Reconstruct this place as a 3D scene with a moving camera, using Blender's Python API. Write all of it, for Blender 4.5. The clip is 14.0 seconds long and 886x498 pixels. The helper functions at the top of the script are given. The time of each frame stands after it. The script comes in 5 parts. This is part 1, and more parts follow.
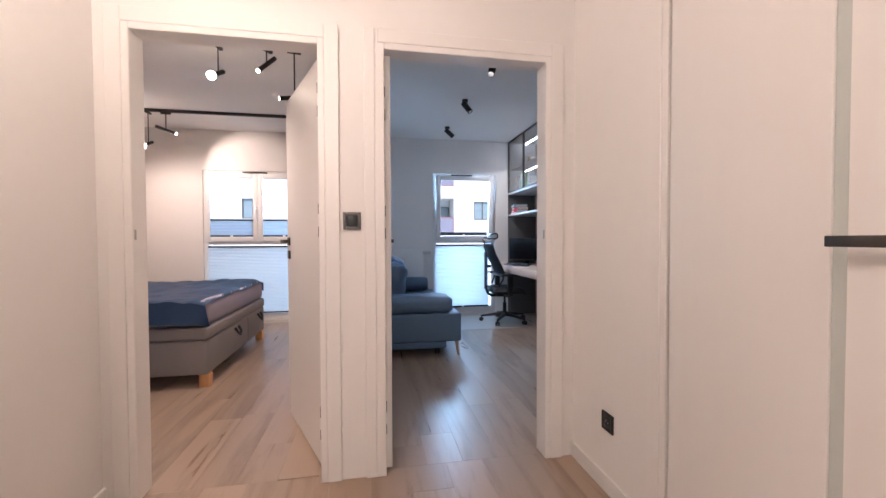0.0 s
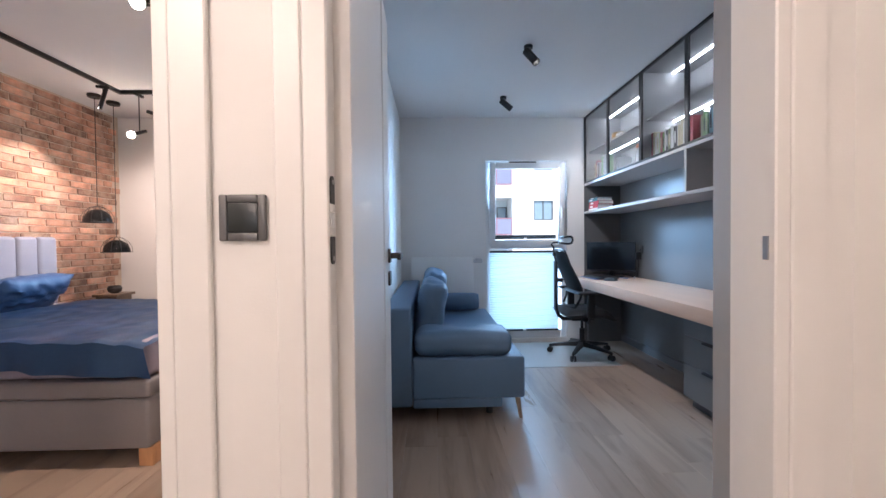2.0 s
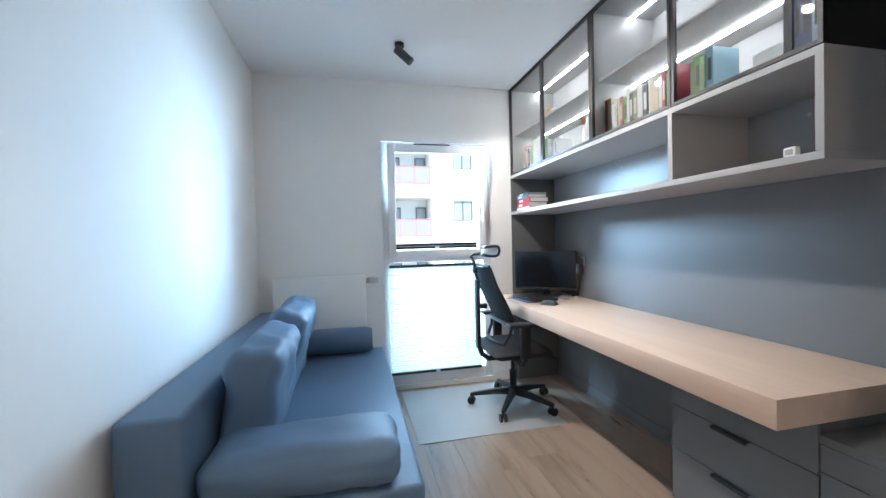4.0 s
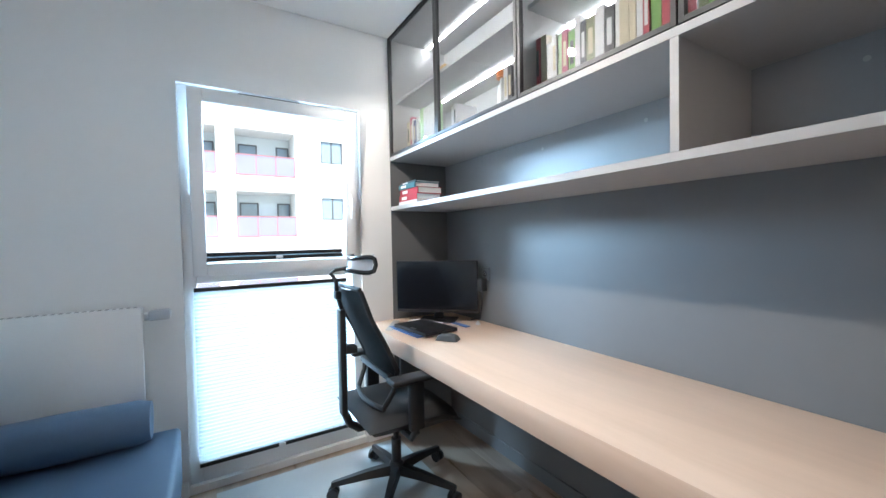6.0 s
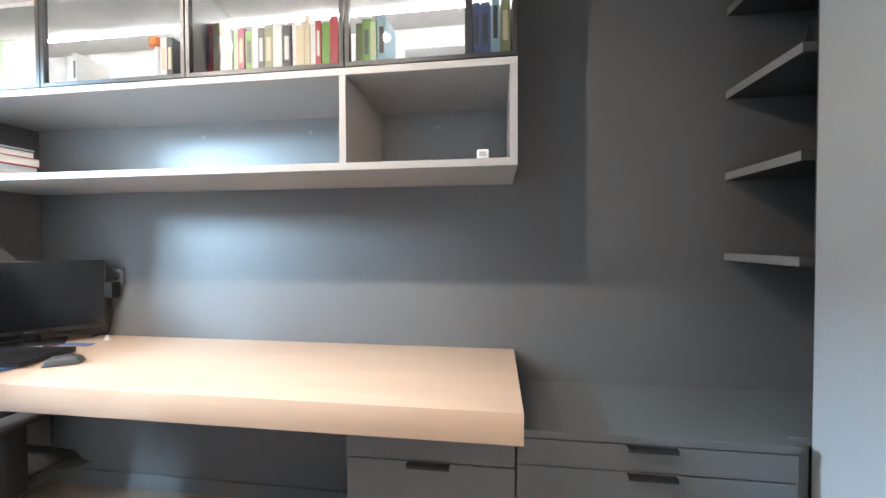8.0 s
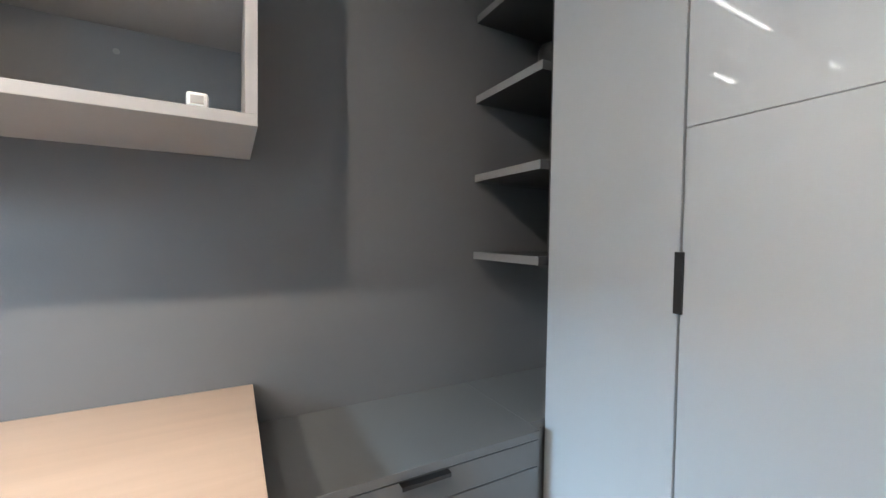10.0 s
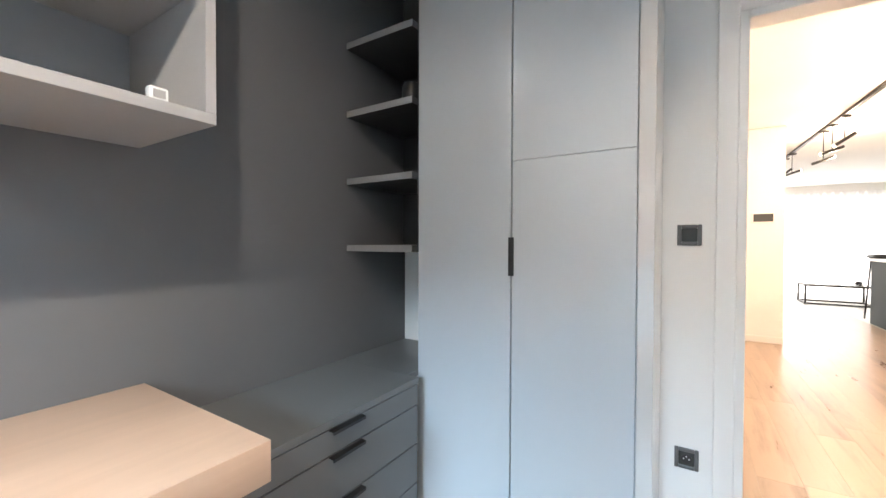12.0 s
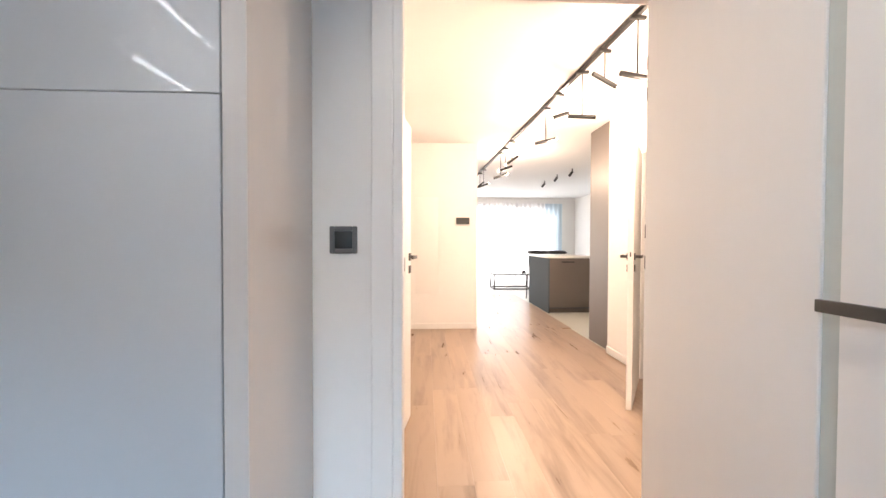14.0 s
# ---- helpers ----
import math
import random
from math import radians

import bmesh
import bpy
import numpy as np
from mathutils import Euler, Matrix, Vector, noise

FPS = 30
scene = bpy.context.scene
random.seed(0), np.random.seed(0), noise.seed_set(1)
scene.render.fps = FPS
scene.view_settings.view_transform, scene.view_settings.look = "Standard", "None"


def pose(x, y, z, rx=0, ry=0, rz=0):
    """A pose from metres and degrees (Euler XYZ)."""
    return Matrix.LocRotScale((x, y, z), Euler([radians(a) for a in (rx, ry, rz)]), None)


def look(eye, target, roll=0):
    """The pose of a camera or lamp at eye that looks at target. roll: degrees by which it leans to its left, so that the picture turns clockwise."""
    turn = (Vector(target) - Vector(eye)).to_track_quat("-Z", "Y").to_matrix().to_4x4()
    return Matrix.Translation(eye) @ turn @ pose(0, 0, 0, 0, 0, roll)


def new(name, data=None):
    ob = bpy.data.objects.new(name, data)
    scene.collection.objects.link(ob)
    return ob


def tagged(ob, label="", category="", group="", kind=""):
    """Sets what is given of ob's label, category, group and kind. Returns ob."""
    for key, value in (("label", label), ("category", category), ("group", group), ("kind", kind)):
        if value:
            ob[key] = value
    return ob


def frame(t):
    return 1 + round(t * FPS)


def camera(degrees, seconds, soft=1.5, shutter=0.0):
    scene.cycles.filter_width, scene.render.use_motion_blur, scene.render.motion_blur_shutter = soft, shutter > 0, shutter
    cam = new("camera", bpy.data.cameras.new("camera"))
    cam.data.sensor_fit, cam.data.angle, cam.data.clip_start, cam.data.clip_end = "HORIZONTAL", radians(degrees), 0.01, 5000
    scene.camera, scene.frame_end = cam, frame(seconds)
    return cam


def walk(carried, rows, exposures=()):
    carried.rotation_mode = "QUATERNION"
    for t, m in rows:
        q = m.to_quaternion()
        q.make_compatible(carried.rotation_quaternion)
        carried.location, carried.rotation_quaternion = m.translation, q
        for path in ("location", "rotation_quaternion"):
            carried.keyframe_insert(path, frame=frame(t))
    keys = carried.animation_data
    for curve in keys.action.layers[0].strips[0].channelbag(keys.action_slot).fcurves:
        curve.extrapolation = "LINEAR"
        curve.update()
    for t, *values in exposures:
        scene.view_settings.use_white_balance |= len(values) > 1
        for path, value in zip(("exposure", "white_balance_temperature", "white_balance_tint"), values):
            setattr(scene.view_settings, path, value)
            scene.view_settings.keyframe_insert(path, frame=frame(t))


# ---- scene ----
cam = camera(97.5, 14.0)

# ---- camera and walk ----
PATH = [
    (0, (0.23, 0.324, 1.145), (0.582, 2.292, 1.099), -0.2),
    (0.5, (0.24, 0.503, 1.155), (0.401, 2.496, 1.112), -0.3),
    (1, (0.327, 0.8, 1.157), (0.409, 2.798, 1.113), -0.2),
    (1.5, (0.405, 1.139, 1.161), (0.464, 3.138, 1.118), -0.1),
    (2, (0.468, 1.503, 1.19), (0.526, 3.502, 1.154), -0.6),
    (2.5, (0.554, 1.884, 1.197), (0.604, 3.883, 1.168), -0.5),
    (3, (0.657, 2.18, 1.245), (0.823, 4.172, 1.204), -0.5),
    (3.2, (0.702, 2.285, 1.261), (0.97, 4.266, 1.22), -0.8),
    (5.5, (1.103, 3.472, 1.292), (1.797, 5.347, 1.239), -0.8),
    (6, (1.203, 3.658, 1.312), (2.25, 5.361, 1.259), -1.1),
    (6.5, (1.266, 3.772, 1.306), (2.682, 5.184, 1.252), -0.6),
    (7, (1.228, 3.783, 1.303), (2.981, 4.745, 1.258), -0.3),
    (7.5, (1.091, 3.73, 1.306), (3.013, 4.28, 1.259), -0.2),
    (8, (0.981, 3.688, 1.26), (2.961, 3.963, 1.216), -0.2),
    (8.5, (0.917, 3.678, 1.234), (2.917, 3.666, 1.192), -0.0),
    (9, (0.965, 3.657, 1.253), (2.925, 3.264, 1.215), 0.1),
    (9.2, (1.057, 3.627, 1.27), (2.989, 3.109, 1.224), 0.3),
    (11.5, (1.42, 4.007, 1.254), (2.696, 2.467, 1.208), 0.4),
    (12, (1.289, 4.135, 1.219), (2.355, 2.443, 1.186), 0.2),
    (12.5, (1.183, 4.141, 1.226), (1.907, 2.277, 1.193), 0.2),
    (13, (1.03, 4.034, 1.255), (1.425, 2.074, 1.211), 0.3),
    (13.5, (1.075, 3.804, 1.257), (1.052, 1.805, 1.215), 0.3),
    (14, (1.034, 3.503, 1.249), (0.945, 1.505, 1.209), 0.2),
]

EXPOSURES = [
    (0.0, 0.76, 6050, 18), (1.0, 0.80, 6000, 17), (1.5, 0.90, 5900, 16), (2.0, 1.02, 5800, 14), (2.5, 1.25, 5850, 12), (3.0, 1.62, 6100, 10), (5.5, 1.62, 6450, 9),
    (6.0, 1.58, 6450, 9), (7.0, 1.95, 6800, 10), (7.5, 2.05, 7000, 11), (8.5, 2.20, 7200, 12), (11.5, 2.22, 7250, 12), (12.5, 2.12, 7100, 13), (13.5, 2.08, 6950, 14), (14.0, 1.96, 6850, 15),
]
walk(cam, [(t, look(eye, target, roll)) for t, eye, target, roll in PATH], EXPOSURES)

# ---- world and large lights ----
world = bpy.data.worlds.new("sky")
scene.world = world
world.use_nodes = True
wn = world.node_tree.nodes
sky = wn.new("ShaderNodeTexSky")
sky.sky_type, sky.sun_disc = "NISHITA", False
sky.sun_elevation, sky.sun_rotation = radians(52), radians(170)
wn["Background"].inputs["Strength"].default_value = 0.15
world.node_tree.links.new(sky.outputs[0], wn["Background"].inputs[0])


def lamp(name, kind, m, energy, colour, **settings):
    data = bpy.data.lights.new(name, kind)
    data.energy, data.color = energy, colour
    for key, value in settings.items():
        if key == "size":
            data.size = value
        elif key == "size_y":
            data.shape, data.size_y = "RECTANGLE", value
        elif key == "radius":
            data.shadow_soft_size = value
        elif key == "angle":
            data.angle = value
        elif key == "spot":
            data.spot_size, data.spot_blend = value, 0.6
    ob = new(name, data)
    ob.matrix_world = m
    return ob


DAY = (0.74, 0.87, 1.0)
SKY = (0.42, 0.70, 1.0)
WARM = (1.0, 0.77, 0.60)
NEUTRAL = (1.0, 0.94, 0.88)
lamp("sun", "SUN", look((0, -20, 28), (4, 0, 2)), 4.0, (1.0, 0.95, 0.88), angle=radians(0.5))
lamp("study_window_light", "AREA", look((-0.3, 8.2, 2.5), (1.9, 5.6, 1.4)), 190, SKY, size=0.7, size_y=0.7)
lamp("study_sky_light", "AREA", look((1.25, 8.5, 2.95), (1.9, 4.0, 0.7)), 150, SKY, size=1.3, size_y=0.5)
# Added fill through the study window for the sofa side; no source stands there.
lamp("study_side_fill_light", "AREA", look((2.75, 6.98, 1.80), (0.6, 5.0, 0.5)), 175, SKY, size=0.9, size_y=1.2)
lamp("study_lower_window_light", "AREA", look((1.57, 6.30, 0.6), (1.57, 3.0, 0.6)), 5, DAY, size=0.85, size_y=0.9)
lamp("bedroom_window_light", "AREA", look((-1.3, 6.38, 0.6), (-1.3, 3.0, 0.6)), 4, DAY, size=1.3, size_y=0.9)
lamp("living_window_light", "AREA", look((0.2, -9.9, 1.3), (0.2, 0, 1.0)), 55, (1, 0.97, 0.93), size=4.0, size_y=2.2)

# ---- materials ----


def material(name, colour, rough=0.5, metal=0.0, vary=0.06, scale=6.0, bump=0.0, bump_scale=120.0, coat=0.0, stretch=(1, 1, 1), rnd=0.0, spec=0.5, patch=None):
    """Principled surface with two scales of colour variation and a fine relief."""
    m = bpy.data.materials.new(name)
    m.use_nodes = True
    n, l = m.node_tree.nodes, m.node_tree.links
    b = n["Principled BSDF"]
    b.inputs["Roughness"].default_value, b.inputs["Metallic"].default_value = rough, metal
    b.inputs["Coat Weight"].default_value = coat
    b.inputs["Specular IOR Level"].default_value = spec
    co = n.new("ShaderNodeTexCoord")
    mp = n.new("ShaderNodeMapping")
    mp.inputs["Scale"].default_value = stretch
    l.new(co.outputs["Object"], mp.inputs[0])
    big, fine = n.new("ShaderNodeTexNoise"), n.new("ShaderNodeTexNoise")
    big.inputs["Scale"].default_value, big.inputs["Detail"].default_value = scale, 3
    fine.inputs["Scale"].default_value, fine.inputs["Detail"].default_value = scale * 14, 2
    mix = n.new("ShaderNodeMath")
    mix.operation = "MULTIPLY_ADD"
    mix.inputs[1].default_value = 0.35
    for t in (big, fine):
        l.new(mp.outputs[0], t.inputs["Vector"])
    l.new(fine.outputs["Fac"], mix.inputs[0])
    l.new(big.outputs["Fac"], mix.inputs[2])
    ramp = n.new("ShaderNodeMapRange")
    ramp.inputs["From Min"].default_value, ramp.inputs["From Max"].default_value = 0.35, 1.0
    ramp.inputs["To Min"].default_value, ramp.inputs["To Max"].default_value = 1 - vary, 1 + vary
    l.new(mix.outputs[0], ramp.inputs["Value"])
    value = ramp.outputs[0]
    if rnd:
        info = n.new("ShaderNodeObjectInfo")
        r2 = n.new("ShaderNodeMapRange")
        r2.inputs["To Min"].default_value, r2.inputs["To Max"].default_value = 1 - rnd, 1 + rnd
        l.new(info.outputs["Random"], r2.inputs["Value"])
        mul = n.new("ShaderNodeMath")
        mul.operation = "MULTIPLY"
        l.new(value, mul.inputs[0])
        l.new(r2.outputs[0], mul.inputs[1])
        value = mul.outputs[0]
    hsv = n.new("ShaderNodeHueSaturation")
    hsv.inputs["Color"].default_value = (*colour, 1)
    l.new(value, hsv.inputs["Value"])
    colour_out = hsv.outputs[0]
    if patch:
        pn, pr, pm = n.new("ShaderNodeTexNoise"), n.new("ShaderNodeMapRange"), n.new("ShaderNodeMix")
        gp = n.new("ShaderNodeNewGeometry")
        pn.inputs["Scale"].default_value, pn.inputs["Detail"].default_value = 7.0, 6
        pn.inputs["Roughness"].default_value = 0.7
        l.new(gp.outputs["Position"], pn.inputs["Vector"])
        pr.inputs["From Min"].default_value, pr.inputs["From Max"].default_value = 0.44, 0.66
        pr.inputs["To Max"].default_value = 0.7
        l.new(pn.outputs["Fac"], pr.inputs["Value"])
        pm.data_type = "RGBA"
        l.new(pr.outputs[0], pm.inputs["Factor"])
        l.new(colour_out, pm.inputs[6])
        pm.inputs[7].default_value = (*patch, 1)
        colour_out = pm.outputs[2]
    l.new(colour_out, b.inputs["Base Color"])
    rr = n.new("ShaderNodeMapRange")
    rr.inputs["To Min"].default_value, rr.inputs["To Max"].default_value = max(0.02, rough - 0.06), min(1, rough + 0.06)
    l.new(big.outputs["Fac"], rr.inputs["Value"])
    l.new(rr.outputs[0], b.inputs["Roughness"])
    if bump:
        tex = n.new("ShaderNodeTexNoise")
        tex.inputs["Scale"].default_value, tex.inputs["Detail"].default_value = bump_scale, 3
        l.new(mp.outputs[0], tex.inputs["Vector"])
        bn = n.new("ShaderNodeBump")
        bn.inputs["Strength"].default_value, bn.inputs["Distance"].default_value = bump, 0.002
        l.new(tex.outputs["Fac"], bn.inputs["Height"])
        l.new(bn.outputs[0], b.inputs["Normal"])
    return m


def glowing(name, colour, strength):
    m = bpy.data.materials.new(name)
    m.use_nodes = True
    b = m.node_tree.nodes["Principled BSDF"]
    b.inputs["Base Color"].default_value = (*colour, 1)
    b.inputs["Emission Color"].default_value, b.inputs["Emission Strength"].default_value = (*colour, 1), strength
    return m


def glass(name, colour, rough=0.0):
    m = bpy.data.materials.new(name)
    m.use_nodes = True
    n, l = m.node_tree.nodes, m.node_tree.links
    n.remove(n["Principled BSDF"])
    tr, gl, mix = n.new("ShaderNodeBsdfTransparent"), n.new("ShaderNodeBsdfGlossy"), n.new("ShaderNodeMixShader")
    lw = n.new("ShaderNodeLayerWeight")
    pw, fr = n.new("ShaderNodeMath"), n.new("ShaderNodeMath")
    pw.operation, fr.operation = "POWER", "MULTIPLY_ADD"
    pw.inputs[1].default_value = 4.5
    fr.inputs[1].default_value, fr.inputs[2].default_value = 0.7, 0.03
    l.new(lw.outputs["Facing"], pw.inputs[0])
    l.new(pw.outputs[0], fr.inputs[0])
    tr.inputs[0].default_value = (*colour, 1)
    gl.inputs["Roughness"].default_value = rough
    l.new(fr.outputs[0], mix.inputs[0])
    l.new(tr.outputs[0], mix.inputs[1])
    l.new(gl.outputs[0], mix.inputs[2])
    l.new(mix.outputs[0], n["Material Output"].inputs[0])
    return m


def translucent(name, colour, share):
    m = bpy.data.materials.new(name)
    m.use_nodes = True
    n, l = m.node_tree.nodes, m.node_tree.links
    n.remove(n["Principled BSDF"])
    tr, di, mix = n.new("ShaderNodeBsdfTranslucent"), n.new("ShaderNodeBsdfDiffuse"), n.new("ShaderNodeMixShader")
    tr.inputs[0].default_value = di.inputs[0].default_value = (*colour, 1)
    mix.inputs[0].default_value = share
    l.new(di.outputs[0], mix.inputs[1])
    l.new(tr.outputs[0], mix.inputs[2])
    l.new(mix.outputs[0], n["Material Output"].inputs[0])
    return m


def plank_wood(name, pale, dark, rough, rnd=0.12, along=1, bump=0.12, across=5.0, figure=0.55, spread=(0.55, 0.95)):
    """Wood grain that runs along one axis: streaks, slow tone changes and a few dark marks."""
    m = bpy.data.materials.new(name)
    m.use_nodes = True
    n, l = m.node_tree.nodes, m.node_tree.links
    b = n["Principled BSDF"]
    co, mp = n.new("ShaderNodeTexCoord"), n.new("ShaderNodeMapping")
    info = n.new("ShaderNodeObjectInfo")
    shift = n.new("ShaderNodeVectorMath")
    shift.operation = "MULTIPLY_ADD"
    shift.inputs[1].default_value = (3.1, 17.0, 5.3)
    l.new(info.outputs["Random"], shift.inputs[0])
    l.new(co.outputs["Object"], shift.inputs[2])
    sc = [across, across, across]
    sc[along] = across * 0.11
    mp.inputs["Scale"].default_value = sc
    l.new(shift.outputs[0], mp.inputs[0])
    grain, slow = n.new("ShaderNodeTexNoise"), n.new("ShaderNodeTexNoise")
    grain.inputs["Scale"].default_value, grain.inputs["Detail"].default_value = 4.0, 8
    grain.inputs["Roughness"].default_value, grain.inputs["Distortion"].default_value = 0.62, 0.6
    slow.inputs["Scale"].default_value, slow.inputs["Detail"].default_value = 0.8, 3
    slow.inputs["Distortion"].default_value = 1.2
    for t in (grain, slow):
        l.new(mp.outputs[0], t.inputs["Vector"])
    add = n.new("ShaderNodeMath")
    add.operation = "MULTIPLY_ADD"
    add.inputs[1].default_value = figure
    l.new(slow.outputs["Fac"], add.inputs[0])
    l.new(grain.outputs["Fac"], add.inputs[2])
    ramp = n.new("ShaderNodeValToRGB")
    e = ramp.color_ramp.elements
    e[0].position, e[0].color = spread[0], (*dark, 1)
    e[1].position, e[1].color = spread[1], (*pale, 1)
    l.new(add.outputs[0], ramp.inputs[0])
    r2 = n.new("ShaderNodeMapRange")
    r2.inputs["To Min"].default_value, r2.inputs["To Max"].default_value = 1 - rnd, 1 + rnd
    l.new(info.outputs["Random"], r2.inputs["Value"])
    hsv = n.new("ShaderNodeHueSaturation")
    l.new(r2.outputs[0], hsv.inputs["Value"])
    l.new(ramp.outputs[0], hsv.inputs["Color"])
    l.new(hsv.outputs[0], b.inputs["Base Color"])
    rr = n.new("ShaderNodeMapRange")
    rr.inputs["To Min"].default_value, rr.inputs["To Max"].default_value = rough - 0.1, rough + 0.12
    l.new(grain.outputs["Fac"], rr.inputs["Value"])
    l.new(rr.outputs[0], b.inputs["Roughness"])
    bn = n.new("ShaderNodeBump")
    bn.inputs["Strength"].default_value, bn.inputs["Distance"].default_value = bump, 0.002
    l.new(grain.outputs["Fac"], bn.inputs["Height"])
    l.new(bn.outputs[0], b.inputs["Normal"])
    return m


WALL = material("white_wall_paint", (0.80, 0.79, 0.77), 0.75, vary=0.025, scale=1.5, bump=0.15, bump_scale=260)
CEIL = material("white_ceiling_paint", (0.80, 0.80, 0.79), 0.85, vary=0.02, scale=1.2, bump=0.1, bump_scale=260)
TRIM = material("white_lacquer", (0.80, 0.79, 0.77), 0.32, vary=0.02, scale=3)
DOOR = material("white_door_foil", (0.80, 0.79, 0.77), 0.38, vary=0.02, scale=2, bump=0.05, bump_scale=300, stretch=(1, 1, 0.1))
PVC = material("white_pvc", (0.82, 0.83, 0.83), 0.3, vary=0.02)
GREY_PAINT = material("dark_grey_wall_paint", (0.128, 0.127, 0.127), 0.5, vary=0.05, scale=1.2, bump=0.12, bump_scale=240)
GREY_BOARD = material("mid_grey_laminate", (0.40, 0.39, 0.385), 0.5, vary=0.04, scale=3, bump=0.08, bump_scale=400)
GREY_FRONT = material("grey_lacquer_front", (0.135, 0.14, 0.143), 0.35, vary=0.03, scale=2)
WARDROBE = material("pale_grey_satin_front", (0.43, 0.45, 0.465), 0.3, vary=0.02, scale=1.5, coat=0.4)
FRONT_EDGE = material("grey_front_edge", (0.24, 0.24, 0.24), 0.45, vary=0.04)
WARDROBE_SIDE = material("pale_gloss_side_panel", (0.50, 0.48, 0.46), 0.16, vary=0.02, scale=1.5, coat=0.6)
# Near black includes the corner niche's shade; plinths, legs and a seam share it.
ANTHRACITE = material("near_black_shaded_board", (0.045, 0.047, 0.05), 0.5, vary=0.05)
BLACK = material("black_powder_coat", (0.012, 0.012, 0.013), 0.45, vary=0.1, scale=20)
BLACK_PLASTIC = material("black_plastic", (0.016, 0.016, 0.018), 0.4, vary=0.1, scale=20, bump=0.1, bump_scale=500)
SCREEN = material("black_screen", (0.008, 0.009, 0.012), 0.16, vary=0.05)
CHROME = material("chrome", (0.75, 0.75, 0.76), 0.12, metal=1.0, vary=0.03)
STEEL = material("brushed_steel", (0.45, 0.45, 0.46), 0.35, metal=1.0, vary=0.05)
GUNMETAL = material("gunmetal_handle", (0.09, 0.085, 0.08), 0.38, metal=0.6, vary=0.05)
SOFA = material("blue_grey_upholstery", (0.11, 0.18, 0.275), 0.5, vary=0.07, scale=5, bump=0.35, bump_scale=420)
MESH = material("black_chair_mesh", (0.02, 0.021, 0.023), 0.7, vary=0.15, scale=40, bump=0.4, bump_scale=500)
BED_GREY = material("grey_bed_upholstery", (0.22, 0.20, 0.20), 0.85, vary=0.06, scale=5, bump=0.5, bump_scale=380)
HEADBOARD = material("pale_grey_velvet", (0.25, 0.26, 0.32), 0.8, vary=0.06, scale=6, bump=0.4, bump_scale=380)
BEDSPREAD = material("dark_blue_satin_bedding", (0.045, 0.10, 0.22), 0.42, vary=0.12, scale=4, bump=0.25, bump_scale=30)
SHEET = material("mauve_grey_sheet", (0.30, 0.27, 0.33), 0.7, vary=0.06, scale=5, bump=0.25, bump_scale=40)
PINE = plank_wood("orange_pine", (0.62, 0.33, 0.15), (0.45, 0.22, 0.09), 0.5, along=2)
FLOOR = plank_wood("grey_brown_oak_plank", (0.37, 0.275, 0.205), (0.185, 0.13, 0.096), 0.30, rnd=0.09, bump=0.03, across=3.2, figure=0.95, spread=(0.62, 1.12))
DESK = plank_wood("pale_oak_desk", (0.68, 0.485, 0.36), (0.60, 0.415, 0.30), 0.40, rnd=0.0, bump=0.03, across=3.0)
LEGWOOD = plank_wood("beech_leg", (0.50, 0.33, 0.2), (0.38, 0.24, 0.14), 0.45, along=2)
BRICK = material("old_red_brick", (0.39, 0.21, 0.145), 0.9, vary=0.6, scale=11, bump=1.0, bump_scale=60, rnd=0.6, patch=(0.52, 0.41, 0.32))
MORTAR = material("pale_mortar", (0.56, 0.46, 0.37), 0.95, vary=0.1, scale=12, bump=0.7, bump_scale=90)
GLASS = glass("clear_glass", (0.96, 0.98, 0.98))
SMOKED = glass("smoked_glass", (0.74, 0.75, 0.76), 0.02)
FROST = material("grey_green_frosted_glass", (0.52, 0.57, 0.55), 0.3, vary=0.03)
BLIND = translucent("white_pleated_blind", (0.62, 0.68, 0.71), 0.2)
BLIND_BLUE = translucent("grey_blue_pleated_blind", (0.42, 0.47, 0.52), 0.5)
MAT = material("translucent_floor_mat", (0.42, 0.43, 0.42), 0.35, vary=0.04, scale=3, bump=0.2, bump_scale=500)
RADIATOR = material("white_enamel", (0.80, 0.80, 0.78), 0.3, vary=0.02)
LED = glowing("led_strip_glow", (0.92, 0.96, 1.0), 28)
BULB = glowing("warm_lamp_glow", (1.0, 0.80, 0.58), 60)
SPOT_GLOW = glowing("neutral_lamp_glow", (1.0, 0.92, 0.82), 12)
TILE = material("pale_green_grey_tile", (0.55, 0.56, 0.50), 0.35, vary=0.05)
FACADE = material("white_render_facade", (0.75, 0.75, 0.74), 0.9, vary=0.05, scale=0.5, bump=0.2, bump_scale=40)

# ---- building helpers ----


def box(bm, x0, x1, y0, y1, z0, z1, bevel=0.0, seg=2, turn=None):
    """A block between those limits, with rounded edges, and turned by a matrix."""
    got = bmesh.ops.create_cube(bm, size=1.0)
    vs = got["verts"]
    for v in vs:
        v.co = Vector(((x0 + x1) / 2 + v.co.x * (x1 - x0), (y0 + y1) / 2 + v.co.y * (y1 - y0), (z0 + z1) / 2 + v.co.z * (z1 - z0)))
    if bevel:
        es = {e for v in vs for e in v.link_edges}
        res = bmesh.ops.bevel(bm, geom=list(es), offset=bevel, segments=seg, profile=0.5, affect="EDGES")
        vs = list({v for f in res["faces"] for v in f.verts} | {v for v in vs if v.is_valid})
    if turn is not None:
        bmesh.ops.transform(bm, matrix=turn, verts=vs)
    return vs


